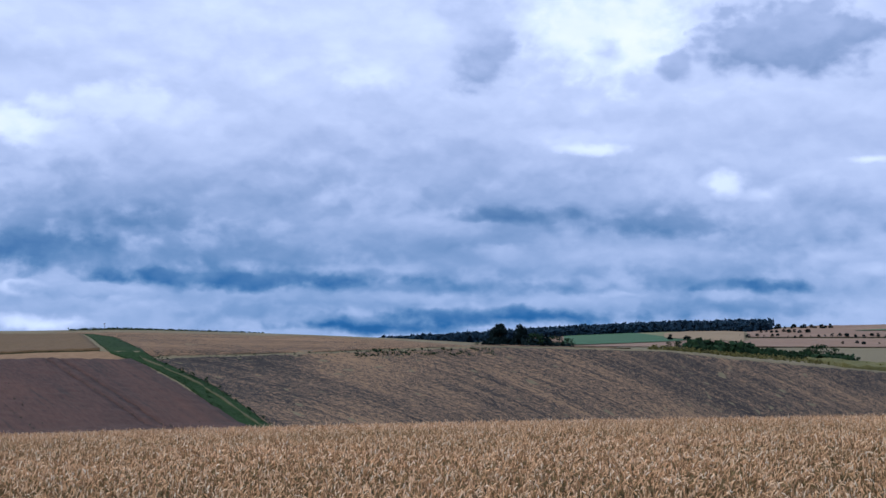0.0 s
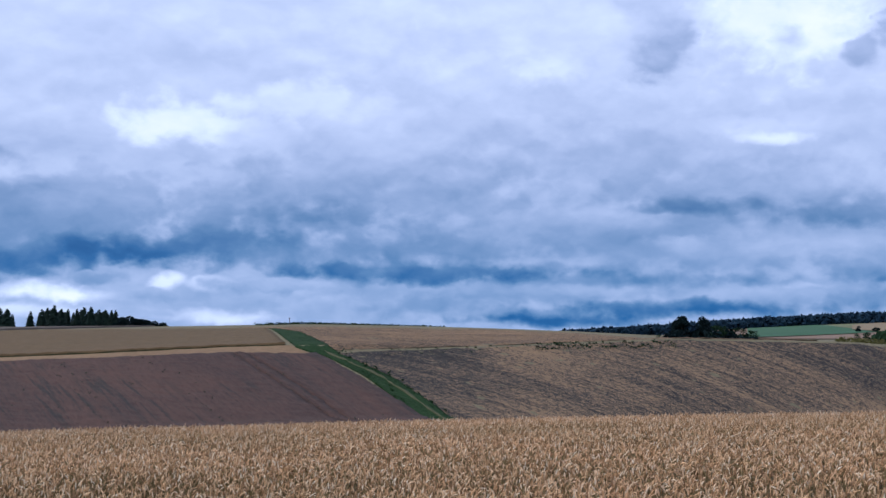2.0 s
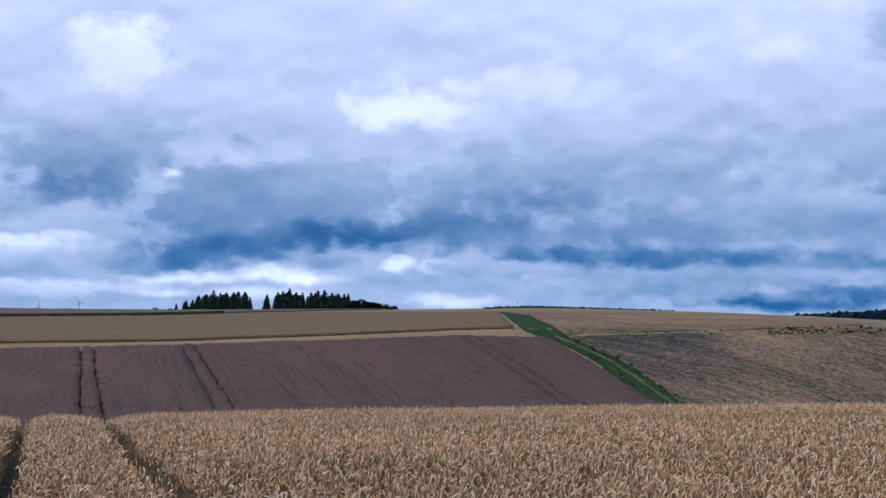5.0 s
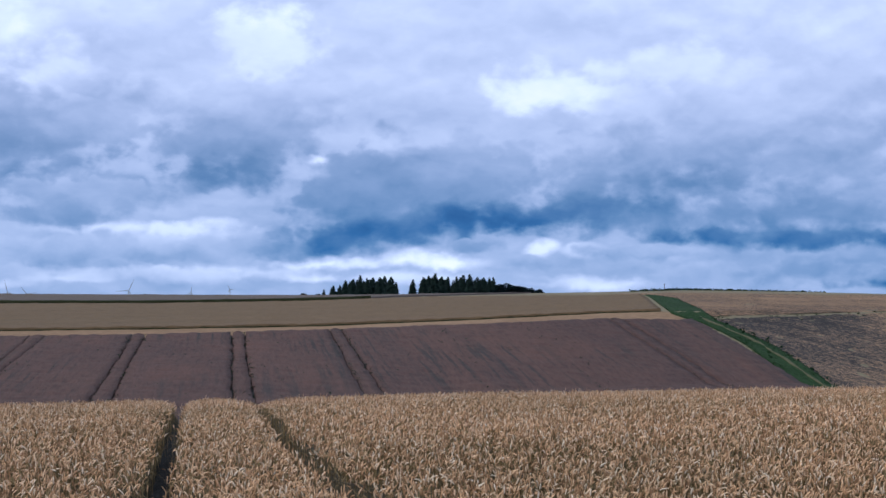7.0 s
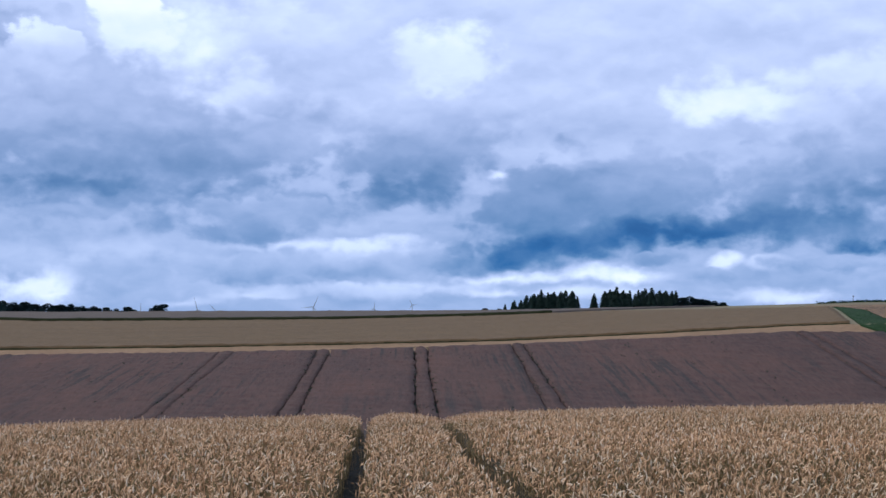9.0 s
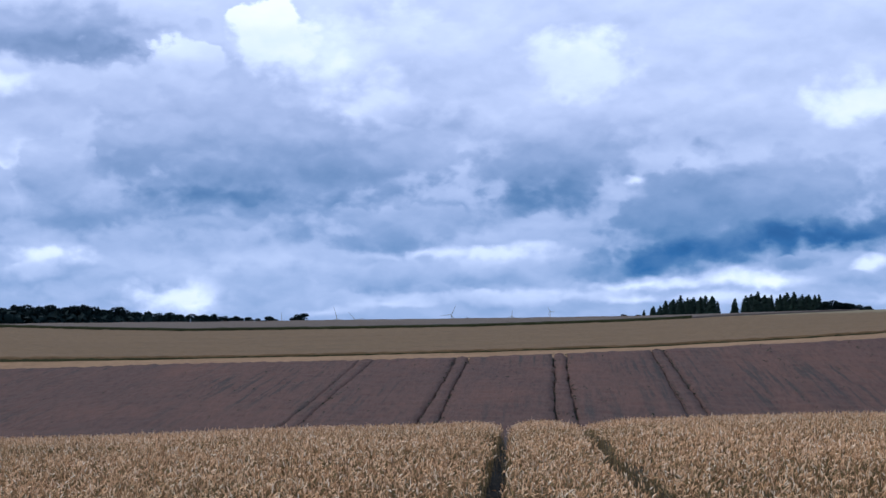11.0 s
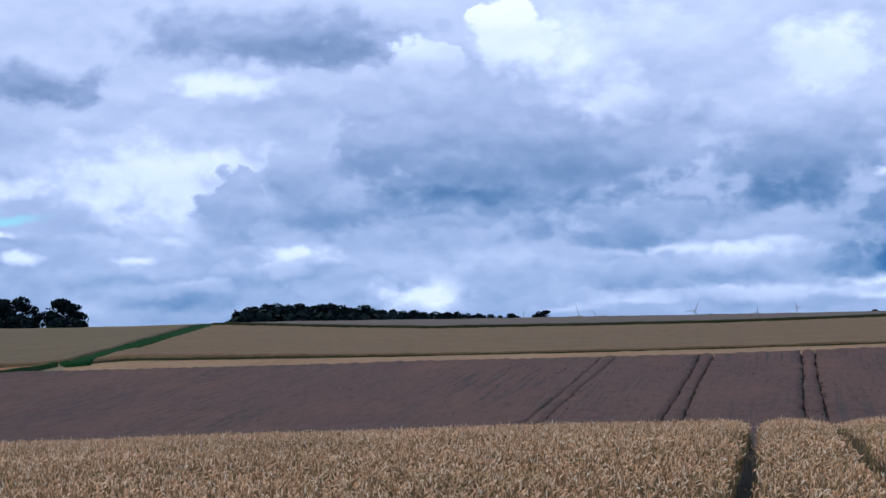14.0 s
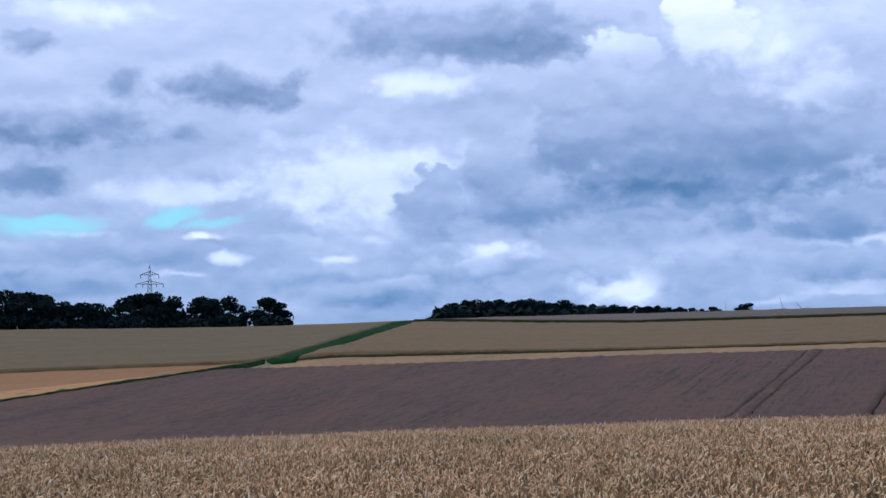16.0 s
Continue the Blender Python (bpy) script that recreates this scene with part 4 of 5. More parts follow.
def wheat(r0, r1, density, rings, seed, stem=0.3):
    """Ears on their stems between two distances from the standing point, thinned on the wheel tracks."""
    rng = np.random.default_rng(seed)
    a0, a1 = radians(-21), radians(71)
    n = int(density * 0.5 * (r1 * r1 - r0 * r0) * (a1 - a0))
    r = np.sqrt(rng.uniform(r0 * r0, r1 * r1, n))
    h = rng.uniform(a0, a1, n)
    x, y = -r * np.sin(h), r * np.cos(h)
    u, v = -x * sa + y * ca, -x * ca - y * sa
    keep = (np.abs(v - track_left(u)) > 0.14 + 0.05 * rng.normal(size=n)) & (np.abs(v - track_right(u)) > 0.12 + 0.05 * rng.normal(size=n))
    x, y, r = x[keep], y[keep], r[keep]
    gap = np.minimum(np.abs(v - track_left(u)) * 1.5, np.abs(v - track_right(u)))[keep]
    n = len(x)
    tall = 0.68 - 0.1 * np.exp(-(gap / 0.5) ** 2) + rng.normal(0, 0.028, n) + 0.025 * np.sin(x * 0.9 + 0.6 * np.sin(y * 0.7)) * np.cos(y * 0.8)
    z = land(x, y) + tall
    # the ears nod, most of them with the wind
    lean = np.clip(rng.normal(0.68, 0.5, n), -0.2, 1.9)
    aim = rng.vonmises(-0.35, 0.35, n)
    length = rng.uniform(0.05, 0.078, n)
    wide = rng.uniform(0.0055, 0.0088, n)
    out = np.stack([np.cos(aim), np.sin(aim), 0 * aim], 1)
    side = np.stack([-np.sin(aim), np.cos(aim), 0 * aim], 1)
    upv = np.array([0, 0, 1.0])
    base = np.stack([x, y, z - 0.05], 1)
    verts, faces = [], []
    pts, p = [], base.copy()
    steps = len(rings)
    for k, (s, w) in enumerate(rings):
        ang = lean * (0.55 + 0.6 * s)
        d = out * np.sin(ang)[:, None] + upv * np.cos(ang)[:, None]
        nrm = out * np.cos(ang)[:, None] - upv * np.sin(ang)[:, None]
        if k:
            p = p + d * (length * (s - rings[k - 1][0]))[:, None]
        for j in range(3):
            a = 2.094 * j + 0.5
            pts.append(p + (side * math.cos(a) + nrm * math.sin(a)) * (wide * w)[:, None])
    V = np.stack(pts, 1)  # plants, corners, xyz
    per = V.shape[1]
    tri = []
    for k in range(steps - 1):
        for j in range(3):
            a, b = 3 * k + j, 3 * k + (j + 1) % 3
            c, d = a + 3, b + 3
            tri += [(a, b, d), (a, d, c)]
    tri = np.array(tri)
    F = (np.arange(n)[:, None, None] * per + tri[None]).reshape(-1, 3)
    ears = (V.reshape(-1, 3), F)
    # stems and flag leaves
    w = side * 0.0022
    foot = base - upv * stem - out * (0.05 * lean)[:, None]
    S = [foot - w, foot + w, base + w, base - w]
    quads = [(0, 1, 2, 3)]
    la = rng.uniform(0, 6.28, n)
    ld = np.stack([np.cos(la), np.sin(la), rng.uniform(-0.6, 0.8, n)], 1)
    lw = np.stack([-np.sin(la), np.cos(la), 0 * la], 1) * 0.005
    lb = base - upv * rng.uniform(0.02, 0.14, n)[:, None]
    tip = lb + ld * rng.uniform(0.08, 0.17, n)[:, None]
    S += [lb - lw, lb + lw, tip + lw * 0.25, tip - lw * 0.25]
    quads.append((4, 5, 6, 7))
    if r0 > 20:  # far off the leaves no longer show
        S, quads = S[:4], quads[:1]
    S = np.stack(S, 1)
    F = (np.arange(n)[:, None, None] * S.shape[1] + np.array(quads)[None]).reshape(-1, 4)
    return ears, (S.reshape(-1, 3), F)


FULL = ((0.0, 0.55), (0.3, 1.0), (0.75, 0.8), (1.0, 0.12))
LESS = ((0.0, 0.5), (0.45, 1.1), (1.0, 0.15))
BARE = ((0.0, 0.75), (1.0, 0.45))
stands = [wheat(3.4, 9.5, 70, LESS, 4), wheat(9.5, 14.0, 330, FULL, 1), wheat(14.0, 22.0, 290, LESS, 2), wheat(22.0, 36.0, 190, BARE, 3)]
for name, which, mat, label, category in (("wheat_ears", 0, WHEAT, "ripe straw-yellow wheat ears nodding in the front field", "wheat"), ("wheat_straw", 1, STEM, "dry straw stems and curled leaves under the ears", "straw")):
    base, V, F = 0, [], []
    for one in stands:
        V.append(one[which][0])
        F.append(one[which][1] + base)
        base += len(one[which][0])
    me = bpy.data.meshes.new(name)
    fast_mesh(me, np.concatenate(V), np.concatenate(F))
    me.materials.append(mat)
    tagged(new(name, me), label, category, kind="stuff")


# ---- trees ----
BARK = plain_material("bark", (0.03, 0.022, 0.016), (0.07, 0.052, 0.04), 3.0)
# spruce and oak: near-black silhouette tone, blue of the distance put into the colour
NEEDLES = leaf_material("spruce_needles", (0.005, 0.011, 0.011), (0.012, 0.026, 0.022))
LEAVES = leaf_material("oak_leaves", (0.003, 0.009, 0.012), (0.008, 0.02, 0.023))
SHRUB = leaf_material("shrub_leaves", (0.008, 0.023, 0.014), (0.023, 0.05, 0.025))


def part(name, bm, mat, parent, label=""):
    me = bpy.data.meshes.new(name)
    bm.to_mesh(me)
    bm.free()
    me.materials.append(mat)
    ob = new(name, me)
    ob.parent = parent
    return tagged(ob, label)


def array_part(name, verts, faces, mat, parent, label=""):
    me = bpy.data.meshes.new(name)
    fast_mesh(me, np.asarray(verts, float), np.asarray(faces))
    me.materials.append(mat)
    ob = new(name, me)
    ob.parent = parent
    return tagged(ob, label)


def rod(bm, a, b, ra, rb, sides=6):
    """A tapered rod from a to b."""
    a, b = Vector(a), Vector(b)
    q = (b - a).to_track_quat("Z", "Y")
    rows = []
    for p, r in ((a, ra), (b, rb)):
        rows.append([bm.verts.new(p + q @ Vector((r * math.cos(6.2832 * k / sides), r * math.sin(6.2832 * k / sides), 0))) for k in range(sides)])
    for k in range(sides):
        bm.faces.new((rows[0][k], rows[0][(k + 1) % sides], rows[1][(k + 1) % sides], rows[1][k]))
    bm.faces.new(rows[1])
    bm.faces.new(rows[0][::-1])


def leaf_cards(centres, sizes, rng):
    """Small folded leaf clumps: two joined, bent quads each, turned at random."""
    n = len(centres)
    d = rng.normal(size=(n, 3))
    d /= np.linalg.norm(d, axis=1)[:, None]
    e = np.cross(d, rng.normal(size=(n, 3)))
    e /= np.linalg.norm(e, axis=1)[:, None]
    g = np.cross(d, e)
    s = np.asarray(sizes)[:, None]
    c = np.asarray(centres)
    V = np.stack([c - d * s, c - d * s * 0.2 + e * s * 0.7, c + d * s + g * s * 0.2, c - e * s * 0.65 + d * s * 0.15, c + g * s * 0.55], 1)
    F = np.array([(0, 1, 4), (1, 2, 4), (2, 3, 4), (3, 0, 4)])
    return V.reshape(-1, 3), (np.arange(n)[:, None, None] * 5 + F[None]).reshape(-1, 3)


def broadleaf(seed, tall, wide, name="oak_tree", label="dark full-crowned broadleaf tree at the field's edge", leaves=2600, mat=None, low=0.02):
    """A trunk with forked limbs and a crown of leaf clumps gathered in lobes."""
    rng = np.random.default_rng(seed)
    tree = tagged(new(name), label, "tree")
    bm = bmesh.new()
    rod(bm, (0, 0, -1.0), (0.1, 0, tall * 0.38), tall * 0.03, tall * 0.02, 8)
    lobes = []
    for k in range(11):
        a, up = rng.uniform(0, 6.28), rng.uniform(0.06, 0.86)
        spread = wide * 0.5 * rng.uniform(0.25, 0.78) * (1.1 - max(0, up - 0.35) * 1.1)
        tip = Vector((spread * math.cos(a), spread * math.sin(a), tall * up))
        rod(bm, (0.05, 0, tall * rng.uniform(0.16, 0.36)), tip, tall * 0.011, tall * 0.004, 5)
        lobes.append((tip, wide * rng.uniform(0.13, 0.24), tall * rng.uniform(0.10, 0.17)))
    lobes.append((Vector((0, 0, tall * 0.5)), wide * 0.33, tall * 0.32))
    lobes.append((Vector((0, 0, tall * 0.2)), wide * 0.42, tall * 0.2))
    lobes.append((Vector((0, 0, tall * 0.8)), wide * 0.2, tall * 0.17))
    part("trunk", bm, BARK, tree, "dark furrowed trunk and limbs")
    pts, sizes = [], []
    for tip, w, h in lobes:
        m = leaves // len(lobes)
        d = rng.normal(size=(m, 3))
        d /= np.linalg.norm(d, axis=1)[:, None]
        d *= rng.uniform(0.35, 1.08, (m, 1)) ** 0.6
        pts.append(np.array(tip) + d * np.array([w, w, h]))
        sizes.append(rng.uniform(0.026, 0.05, m) * (tall + wide) * 0.5)
    pts = np.concatenate(pts)
    pts[:, 2] = np.maximum(pts[:, 2], tall * low + rng.uniform(0, 0.06, len(pts)) * tall)
    v, f = leaf_cards(pts, np.concatenate(sizes), rng)
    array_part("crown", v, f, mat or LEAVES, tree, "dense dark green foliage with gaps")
    return tree


def spruce(seed, tall):
    """A straight trunk with whorls of drooping, ragged boughs."""
    rng = np.random.default_rng(seed)
    tree = tagged(new("spruce"), "dark slender spruce in a hilltop copse", "tree", "spruces of the copse")
    bm = bmesh.new()
    rod(bm, (0, 0, -1), (0, 0, tall * 0.97), tall * 0.018, tall * 0.003, 6)
    part("trunk", bm, BARK, tree, "straight grey trunk")
    V, F = [], []
    z = tall * 0.04
    while z < tall * 0.985:
        f = z / tall
        reach = tall * (0.27 + 0.02 * (seed % 5)) * (1 - f) ** 0.6 + 0.15
        for k in range(9):
            a = rng.uniform(0, 6.28)
            L = reach * rng.uniform(0.6, 1.12)
            w = L * 0.3 + 0.1
            d = np.array([math.cos(a), math.sin(a), 0])
            s = np.array([-d[1], d[0], 0])
            root = np.array([0, 0, z + rng.uniform(-0.1, 0.3)])
            mid = root + d * L * 0.55 + np.array([0, 0, 0.03 * L])
            tip = root + d * L - np.array([0, 0, 0.22 * L])
            i = len(V)
            V += [root, mid + s * w - [0, 0, 0.12 * L], tip, mid - s * w - [0, 0, 0.12 * L], mid + [0, 0, 0.14 * L]]
            F += [(i, i + 1, i + 4), (i + 1, i + 2, i + 4), (i + 2, i + 3, i + 4), (i + 3, i, i + 4)]
        z += tall * 0.028
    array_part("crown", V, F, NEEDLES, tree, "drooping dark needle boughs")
    return tree


def plant(kinds, places, rng):
    """Set one tree of the first free kind at each (heading, distance, height); repeats are copies."""
    for k, (head, r, tall) in enumerate(places):
        kind, size = kinds[k % len(kinds)]
        p = spot(head, r)
        m = pose(p.x, p.y, p.z, 0, 0, rng.uniform(0, 360))
        s = tall / size
        if not kind.get("placed"):
            kind.matrix_basis = m @ Matrix.Diagonal((s, s, s, 1))
            kind["placed"] = 1
        else:
            old = kind.scale.copy()
            kind.scale = (s, s, s)
            copy_thing(kind, m)
            kind.scale = old


rng_t = random.Random(4)
spruces = [(spruce(k, 14.0), 14.0) for k in range(6)]
COPSE = [(25.0, 6), (24.65, 9), (24.4, 9.5), (24.2, 12), (23.92, 13.5), (23.65, 15), (23.4, 14), (23.18, 15), (22.93, 14), (22.75, 15.5), (22.5, 14), (22.32, 11), (21.69, 13.5),
         (21.3, 14), (21.1, 15.5), (20.87, 16), (20.62, 14.5), (20.39, 15), (20.07, 14), (19.82, 16), (19.57, 15), (19.29, 14), (19.06, 14.5), (18.85, 13), (18.7, 14)]
plant(spruces, [(h, 1000 + 18 * ((k * 7) % 5), t + 3) for k, (h, t) in enumerate(COPSE)], rng_t)
plant(spruces, [(h + 0.06, 1080 + 9 * (k % 4), t + 0.5 + (k * 5) % 3) for k, (h, t) in enumerate(COPSE)], rng_t)
plant(spruces, [(h + 0.12, 1060 + 12 * (k % 3), t + 1.5) for k, (h, t) in enumerate(COPSE) if 3 < k < 11 or k > 13], rng_t)

oaks = [(broadleaf(20 + k, 16.0, 18.0 + 3 * (k % 3)), 16.0) for k in range(6)]
# copse's broadleaf end, lone bushes on the skyline
plant(oaks, [(18.5, 980, 11), (18.2, 1000, 12), (17.9, 990, 10), (17.6, 1000, 9.5), (17.3, 985, 8.5), (17.0, 990, 7.5)], rng_t)
plant(oaks, [(37.65, 900, 8.5), (37.85, 905, 8), (38.87, 900, 7), (31.54, 1000, 5.5), (31.3, 1000, 4.5), (25.74, 950, 6), (25.25, 1000, 6)], rng_t)
# the wood behind the hilltop
WOOD = [(49.1, 11), (48.75, 13), (48.4, 15), (48.0, 17), (47.6, 16.5), (47.2, 16), (46.8, 17), (46.4, 15.5), (46.0, 16), (45.6, 17), (45.2, 16), (44.8, 14.5), (44.45, 15.5), (44.1, 14), (43.7, 13), (43.3, 13.5), (42.9, 12), (42.5, 12.5), (42.1, 11.5), (41.7, 12), (41.3, 11),
        (40.9, 11.5), (40.5, 10.5), (40.1, 10.5), (39.7, 9.5), (39.3, 9)]
plant(oaks, [(h, 880 + 14 * ((k * 5) % 4), t - 1.5 - 0.06 * k) for k, (h, t) in enumerate(WOOD)], rng_t)
plant(oaks, [(h - 0.2, 960 + 20 * (k % 2), t - 2.2 - 0.06 * k) for k, (h, t) in enumerate(WOOD) if k > 1], rng_t)
# the big trees by the power line
plant(oaks, [(65.6, 600, 14.6), (64.7, 590, 15.4), (63.9, 600, 14.6), (63.35, 620, 13.8), (62.7, 600, 11.0), (62.0, 595, 10.5), (61.4, 605, 10.1), (60.55, 600, 12.2), (60.0, 610, 13.8), (59.4, 600, 14.2), (58.75, 605, 12.6),
             (57.75, 600, 12.2), (57.3, 610, 11.3), (56.75, 600, 12.2), (55.4, 600, 11.3), (54.95, 605, 9.3), (66.5, 600, 14.6)], rng_t)
# the clump on the stubble hill and trees in the valley
narrow = [(broadleaf(41, 8.0, 8.0), 8.0), (broadleaf(43, 8.0, 6.8), 8.0)]
plant(narrow, [(-2.13, 480, 8.3), (-2.86, 482, 7.9), (-1.98, 492, 7.3), (-3.02, 492, 6.8)], rng_t)
bushes = [(broadleaf(60 + k, 4.0, 5.5, "bush", "bushy dark green shrub", 500, SHRUB, 0.02), 4.0) for k in range(4)]
plant(bushes, [(-1.3, 470, 2.2), (-3.4, 478, 5.2), (-3.75, 480, 4.4), (-4.05, 482, 4.2), (-4.35, 480, 4.0), (-4.65, 482, 3.4)], rng_t)
plant(bushes, [(-8.35, 420, 2.4), (-8.7, 425, 3.0), (-9.9, 425, 3.2), (-10.5, 425, 3.4), (-11.1, 425, 3.8), (-13.3, 440, 3.4), (-13.6, 440, 4.8), (-13.9, 440, 5.0), (-14.2, 440, 4.2), (-14.5, 445, 3.0)], rng_t)


def reach(head, rise):
    """How far off the land rises to an angle over the eye's level, beyond the near hills."""
    r = np.arange(700, 2700, 10.0)
    up = (land(-r * math.sin(radians(head)), r * math.cos(radians(head))) - EYE) / r >= math.tan(radians(rise))
    return float(r[np.argmax(up)]) if up.any() else 2690.0


def far_row(heads, rise, least, most, seed):
    """Trees along a far hedge line: their headings, the angle at which the line lies, and how tall they look, in degrees."""
    rng = random.Random(seed)
    places = []
    for h in heads:
        r = reach(h, rise + rng.uniform(-0.02, 0.02))
        places.append((h + rng.uniform(-0.06, 0.06), r, r * math.tan(radians(rng.uniform(least, most)))))
    plant(oaks, places, rng_t)


far_row([-8.45, -9.0, -9.12], 0.98, 0.14, 0.26, 1)
far_row([-11.0 - 0.27 * k for k in range(21)], 1.1, 0.07, 0.17, 2)
far_row([-11.7 - 0.2 * k for k in range(9)], 1.25, 0.1, 0.18, 3)
far_row([-12.0 - 0.18 * k for k in range(13)], 1.4, 0.1, 0.2, 4)
far_row([-14.6, -15.1, -15.3, -15.9, -16.2], 0.84, 0.08, 0.14, 5)


def thicket(name, places, mat, label, category, seed, leaves=10):
    """A growth that nobody could count: many leaf clumps at (x, y, z, size)."""
    rng = np.random.default_rng(seed)
    pts, sizes = [], []
    for x, y, z, s in places:
        d = np.clip(rng.normal(size=(leaves, 3)), -1.5, 1.5) * np.array([0.5, 0.5, 0.36]) * s
        pts.append(np.array([x, y, z + s * 0.5]) + d)
        sizes.append(rng.uniform(0.25, 0.5, leaves) * s)
    v, f = leaf_cards(np.concatenate(pts), np.concatenate(sizes), rng)
    me = bpy.data.meshes.new(name)
    fast_mesh(me, v, f)
    me.materials.append(mat)
    return tagged(new(name, me), label, category, kind="stuff")


def along(h0, h1, r0, r1, count, size, seed, lift=0.0):
    rng = np.random.default_rng(seed)
    for k in range(count):
        s = k / (count - 1)
        p = spot(h0 + (h1 - h0) * s, (r0 + (r1 - r0) * s) * rng.uniform(0.99, 1.01))
        yield p.x, p.y, p.z + lift, size * rng.uniform(0.5, 1.3)


# the blue of distance haze is put into this leaf colour
HAZED_RIDGE = leaf_material("far_wood", (0.009, 0.025, 0.048), (0.015, 0.036, 0.063))
thicket("far_wood", [q for row in range(9) for q in along(2.2, -11.9, 2380 + 45 * row, 2470 + 45 * row, 380, 10.5, row)], HAZED_RIDGE, "dark distant woodland along the ridge, haze blue in its colour", "woodland", 1, 16)
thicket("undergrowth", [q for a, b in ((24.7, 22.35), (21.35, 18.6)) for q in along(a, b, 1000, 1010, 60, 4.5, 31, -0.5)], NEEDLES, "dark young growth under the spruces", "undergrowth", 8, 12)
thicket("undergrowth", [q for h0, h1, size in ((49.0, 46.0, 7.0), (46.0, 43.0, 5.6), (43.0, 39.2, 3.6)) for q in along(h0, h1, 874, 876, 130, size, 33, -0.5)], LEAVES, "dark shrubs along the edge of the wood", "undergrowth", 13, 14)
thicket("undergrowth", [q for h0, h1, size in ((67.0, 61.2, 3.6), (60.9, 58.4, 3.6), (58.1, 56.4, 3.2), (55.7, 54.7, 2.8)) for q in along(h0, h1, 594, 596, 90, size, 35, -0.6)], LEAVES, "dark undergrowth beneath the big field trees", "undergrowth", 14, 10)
thicket("hedge", along(13.6, 6.6, 560, 640, 520, 0.75, 21, -0.2), SHRUB, "low dark hedge along the hilltop", "hedge", 2, 8)
thicket("hedge", [q for row in range(3) for q in along(-9.2, -11.3, 418 + 5 * row, 420 + 5 * row, 60, 2.6, 41 + row, -0.3)] + [q for row in range(3) for q in along(-11.3, -14.9, 424 + 6 * row, 436 + 6 * row, 90, 1.9, 44 + row, -0.3)], SHRUB, "overgrown dark green hedge beyond the stubble", "hedge", 6, 9)
thicket("undergrowth", [q for h0, h1, size in ((-1.75, -3.2, 2.6), (-3.2, -4.0, 2.6), (-4.0, -4.7, 1.6)) for q in along(h0, h1, 478, 480, 40, size, 37, -0.3)], LEAVES, "dark bushes beneath the field trees", "undergrowth", 15, 10)
thicket("weeds", along(3.2, -1.9, 236, 246, 150, 0.42, 22, -0.1), SHRUB, "dark weeds along the stubble's edge", "weeds", 3, 6)
thicket("weeds", along(11.5, 3.2, 222, 236, 130, 0.25, 23, -0.1), SHRUB, "low weeds along the stubble's edge", "weeds", 4, 6)


def far_field(low, high, mat, label, lift=0.6):
    """A field on the far slopes between two lines of (heading, angle over the eye's level)."""
    hs = np.linspace(low[0][0], low[-1][0], 30)
    line = lambda pts: np.array([reach(h, float(np.interp(-h, [-p[0] for p in pts], [p[1] for p in pts]))) for h in hs])[:, None]
    r0, r1 = line(low), line(high)
    s = np.linspace(0, 1, 16)[None, :]
    r = r0 * (1 - s) + np.maximum(r1, r0 + 5) * s
    h = np.radians(hs)[:, None] * np.ones_like(s)
    x, y = -r * np.sin(h), r * np.cos(h)
    return grid_mesh("far_field", x, y, land(x, y) + lift, mat, label=label, category="field")


FAR_GREEN = field_material("far_green_crop", (0.03, 0.085, 0.05), (0.045, 0.11, 0.06), (0.01, 0.01), (0.1, 0.1), 0.3)
FAR_TAN = field_material("far_ripe_crop", (0.19, 0.14, 0.095), (0.25, 0.185, 0.125), (0.01, 0.02), (0.1, 0.1), 0.3)
FAR_PINK = field_material("far_stubble", (0.17, 0.11, 0.09), (0.23, 0.15, 0.115), (0.01, 0.02), (0.1, 0.1), 0.3)
FAR_PALE = field_material("far_pale_green_crop", (0.115, 0.125, 0.07), (0.165, 0.165, 0.1), (0.01, 0.02), (0.1, 0.1), 0.3)
far_field([(-2.4, 0.7), (-9.6, 0.72)], [(-2.4, 1.02), (-4.6, 1.14), (-9.6, 1.0)], FAR_PINK, "distant pinkish stubble field")
far_field([(-4.5, 1.10), (-6.6, 1.22), (-7.7, 1.09), (-9.0, 0.98)], [(-4.5, 1.16), (-7.0, 1.27), (-9.0, 1.32)], FAR_PALE, "distant pale green ripening field", 0.9)
far_field([(-4.5, 0.72), (-6.6, 0.82), (-8.1, 0.89), (-9.1, 0.96)], [(-4.5, 1.10), (-6.64, 1.235), (-7.3, 1.2), (-9.1, 0.975)], FAR_GREEN, "distant dark green crop field", 1.2)
far_field([(-8.2, 1.03), (-9.1, 0.97), (-11.1, 0.9)], [(-8.2, 1.2), (-9.7, 1.33), (-11.1, 1.26)], FAR_TAN, "distant pale ripe field", 1.8)
far_field([(-9.4, 0.72), (-17.5, 0.74)], [(-9.4, 0.96), (-11.2, 0.9), (-11.4, 1.03), (-17.5, 1.04)], FAR_PINK, "distant pinkish stubble field", 1.2)
far_field([(-11.2, 1.08), (-17.5, 1.09)], [(-11.2, 1.26), (-13.5, 1.5), (-17.5, 1.56)], FAR_PINK, "distant pinkish stubble field on the ridge", 1.5)
far_field([(-15.0, 1.3), (-17.5, 1.33)], [(-15.0, 1.31), (-17.5, 1.42)], FAR_GREEN, "thin distant green crop strip", 2.4)


# ---- pylon, wind turbines, post ----
STEEL = plain_material("galvanised_steel", (0.05, 0.055, 0.065), (0.09, 0.095, 0.11), 1.0, 0.5, 0.4, 0.6)
WHITE = plain_material("weathered_white_paint", (0.3, 0.33, 0.38), (0.4, 0.43, 0.47), 0.2, 0.5, 0.4)
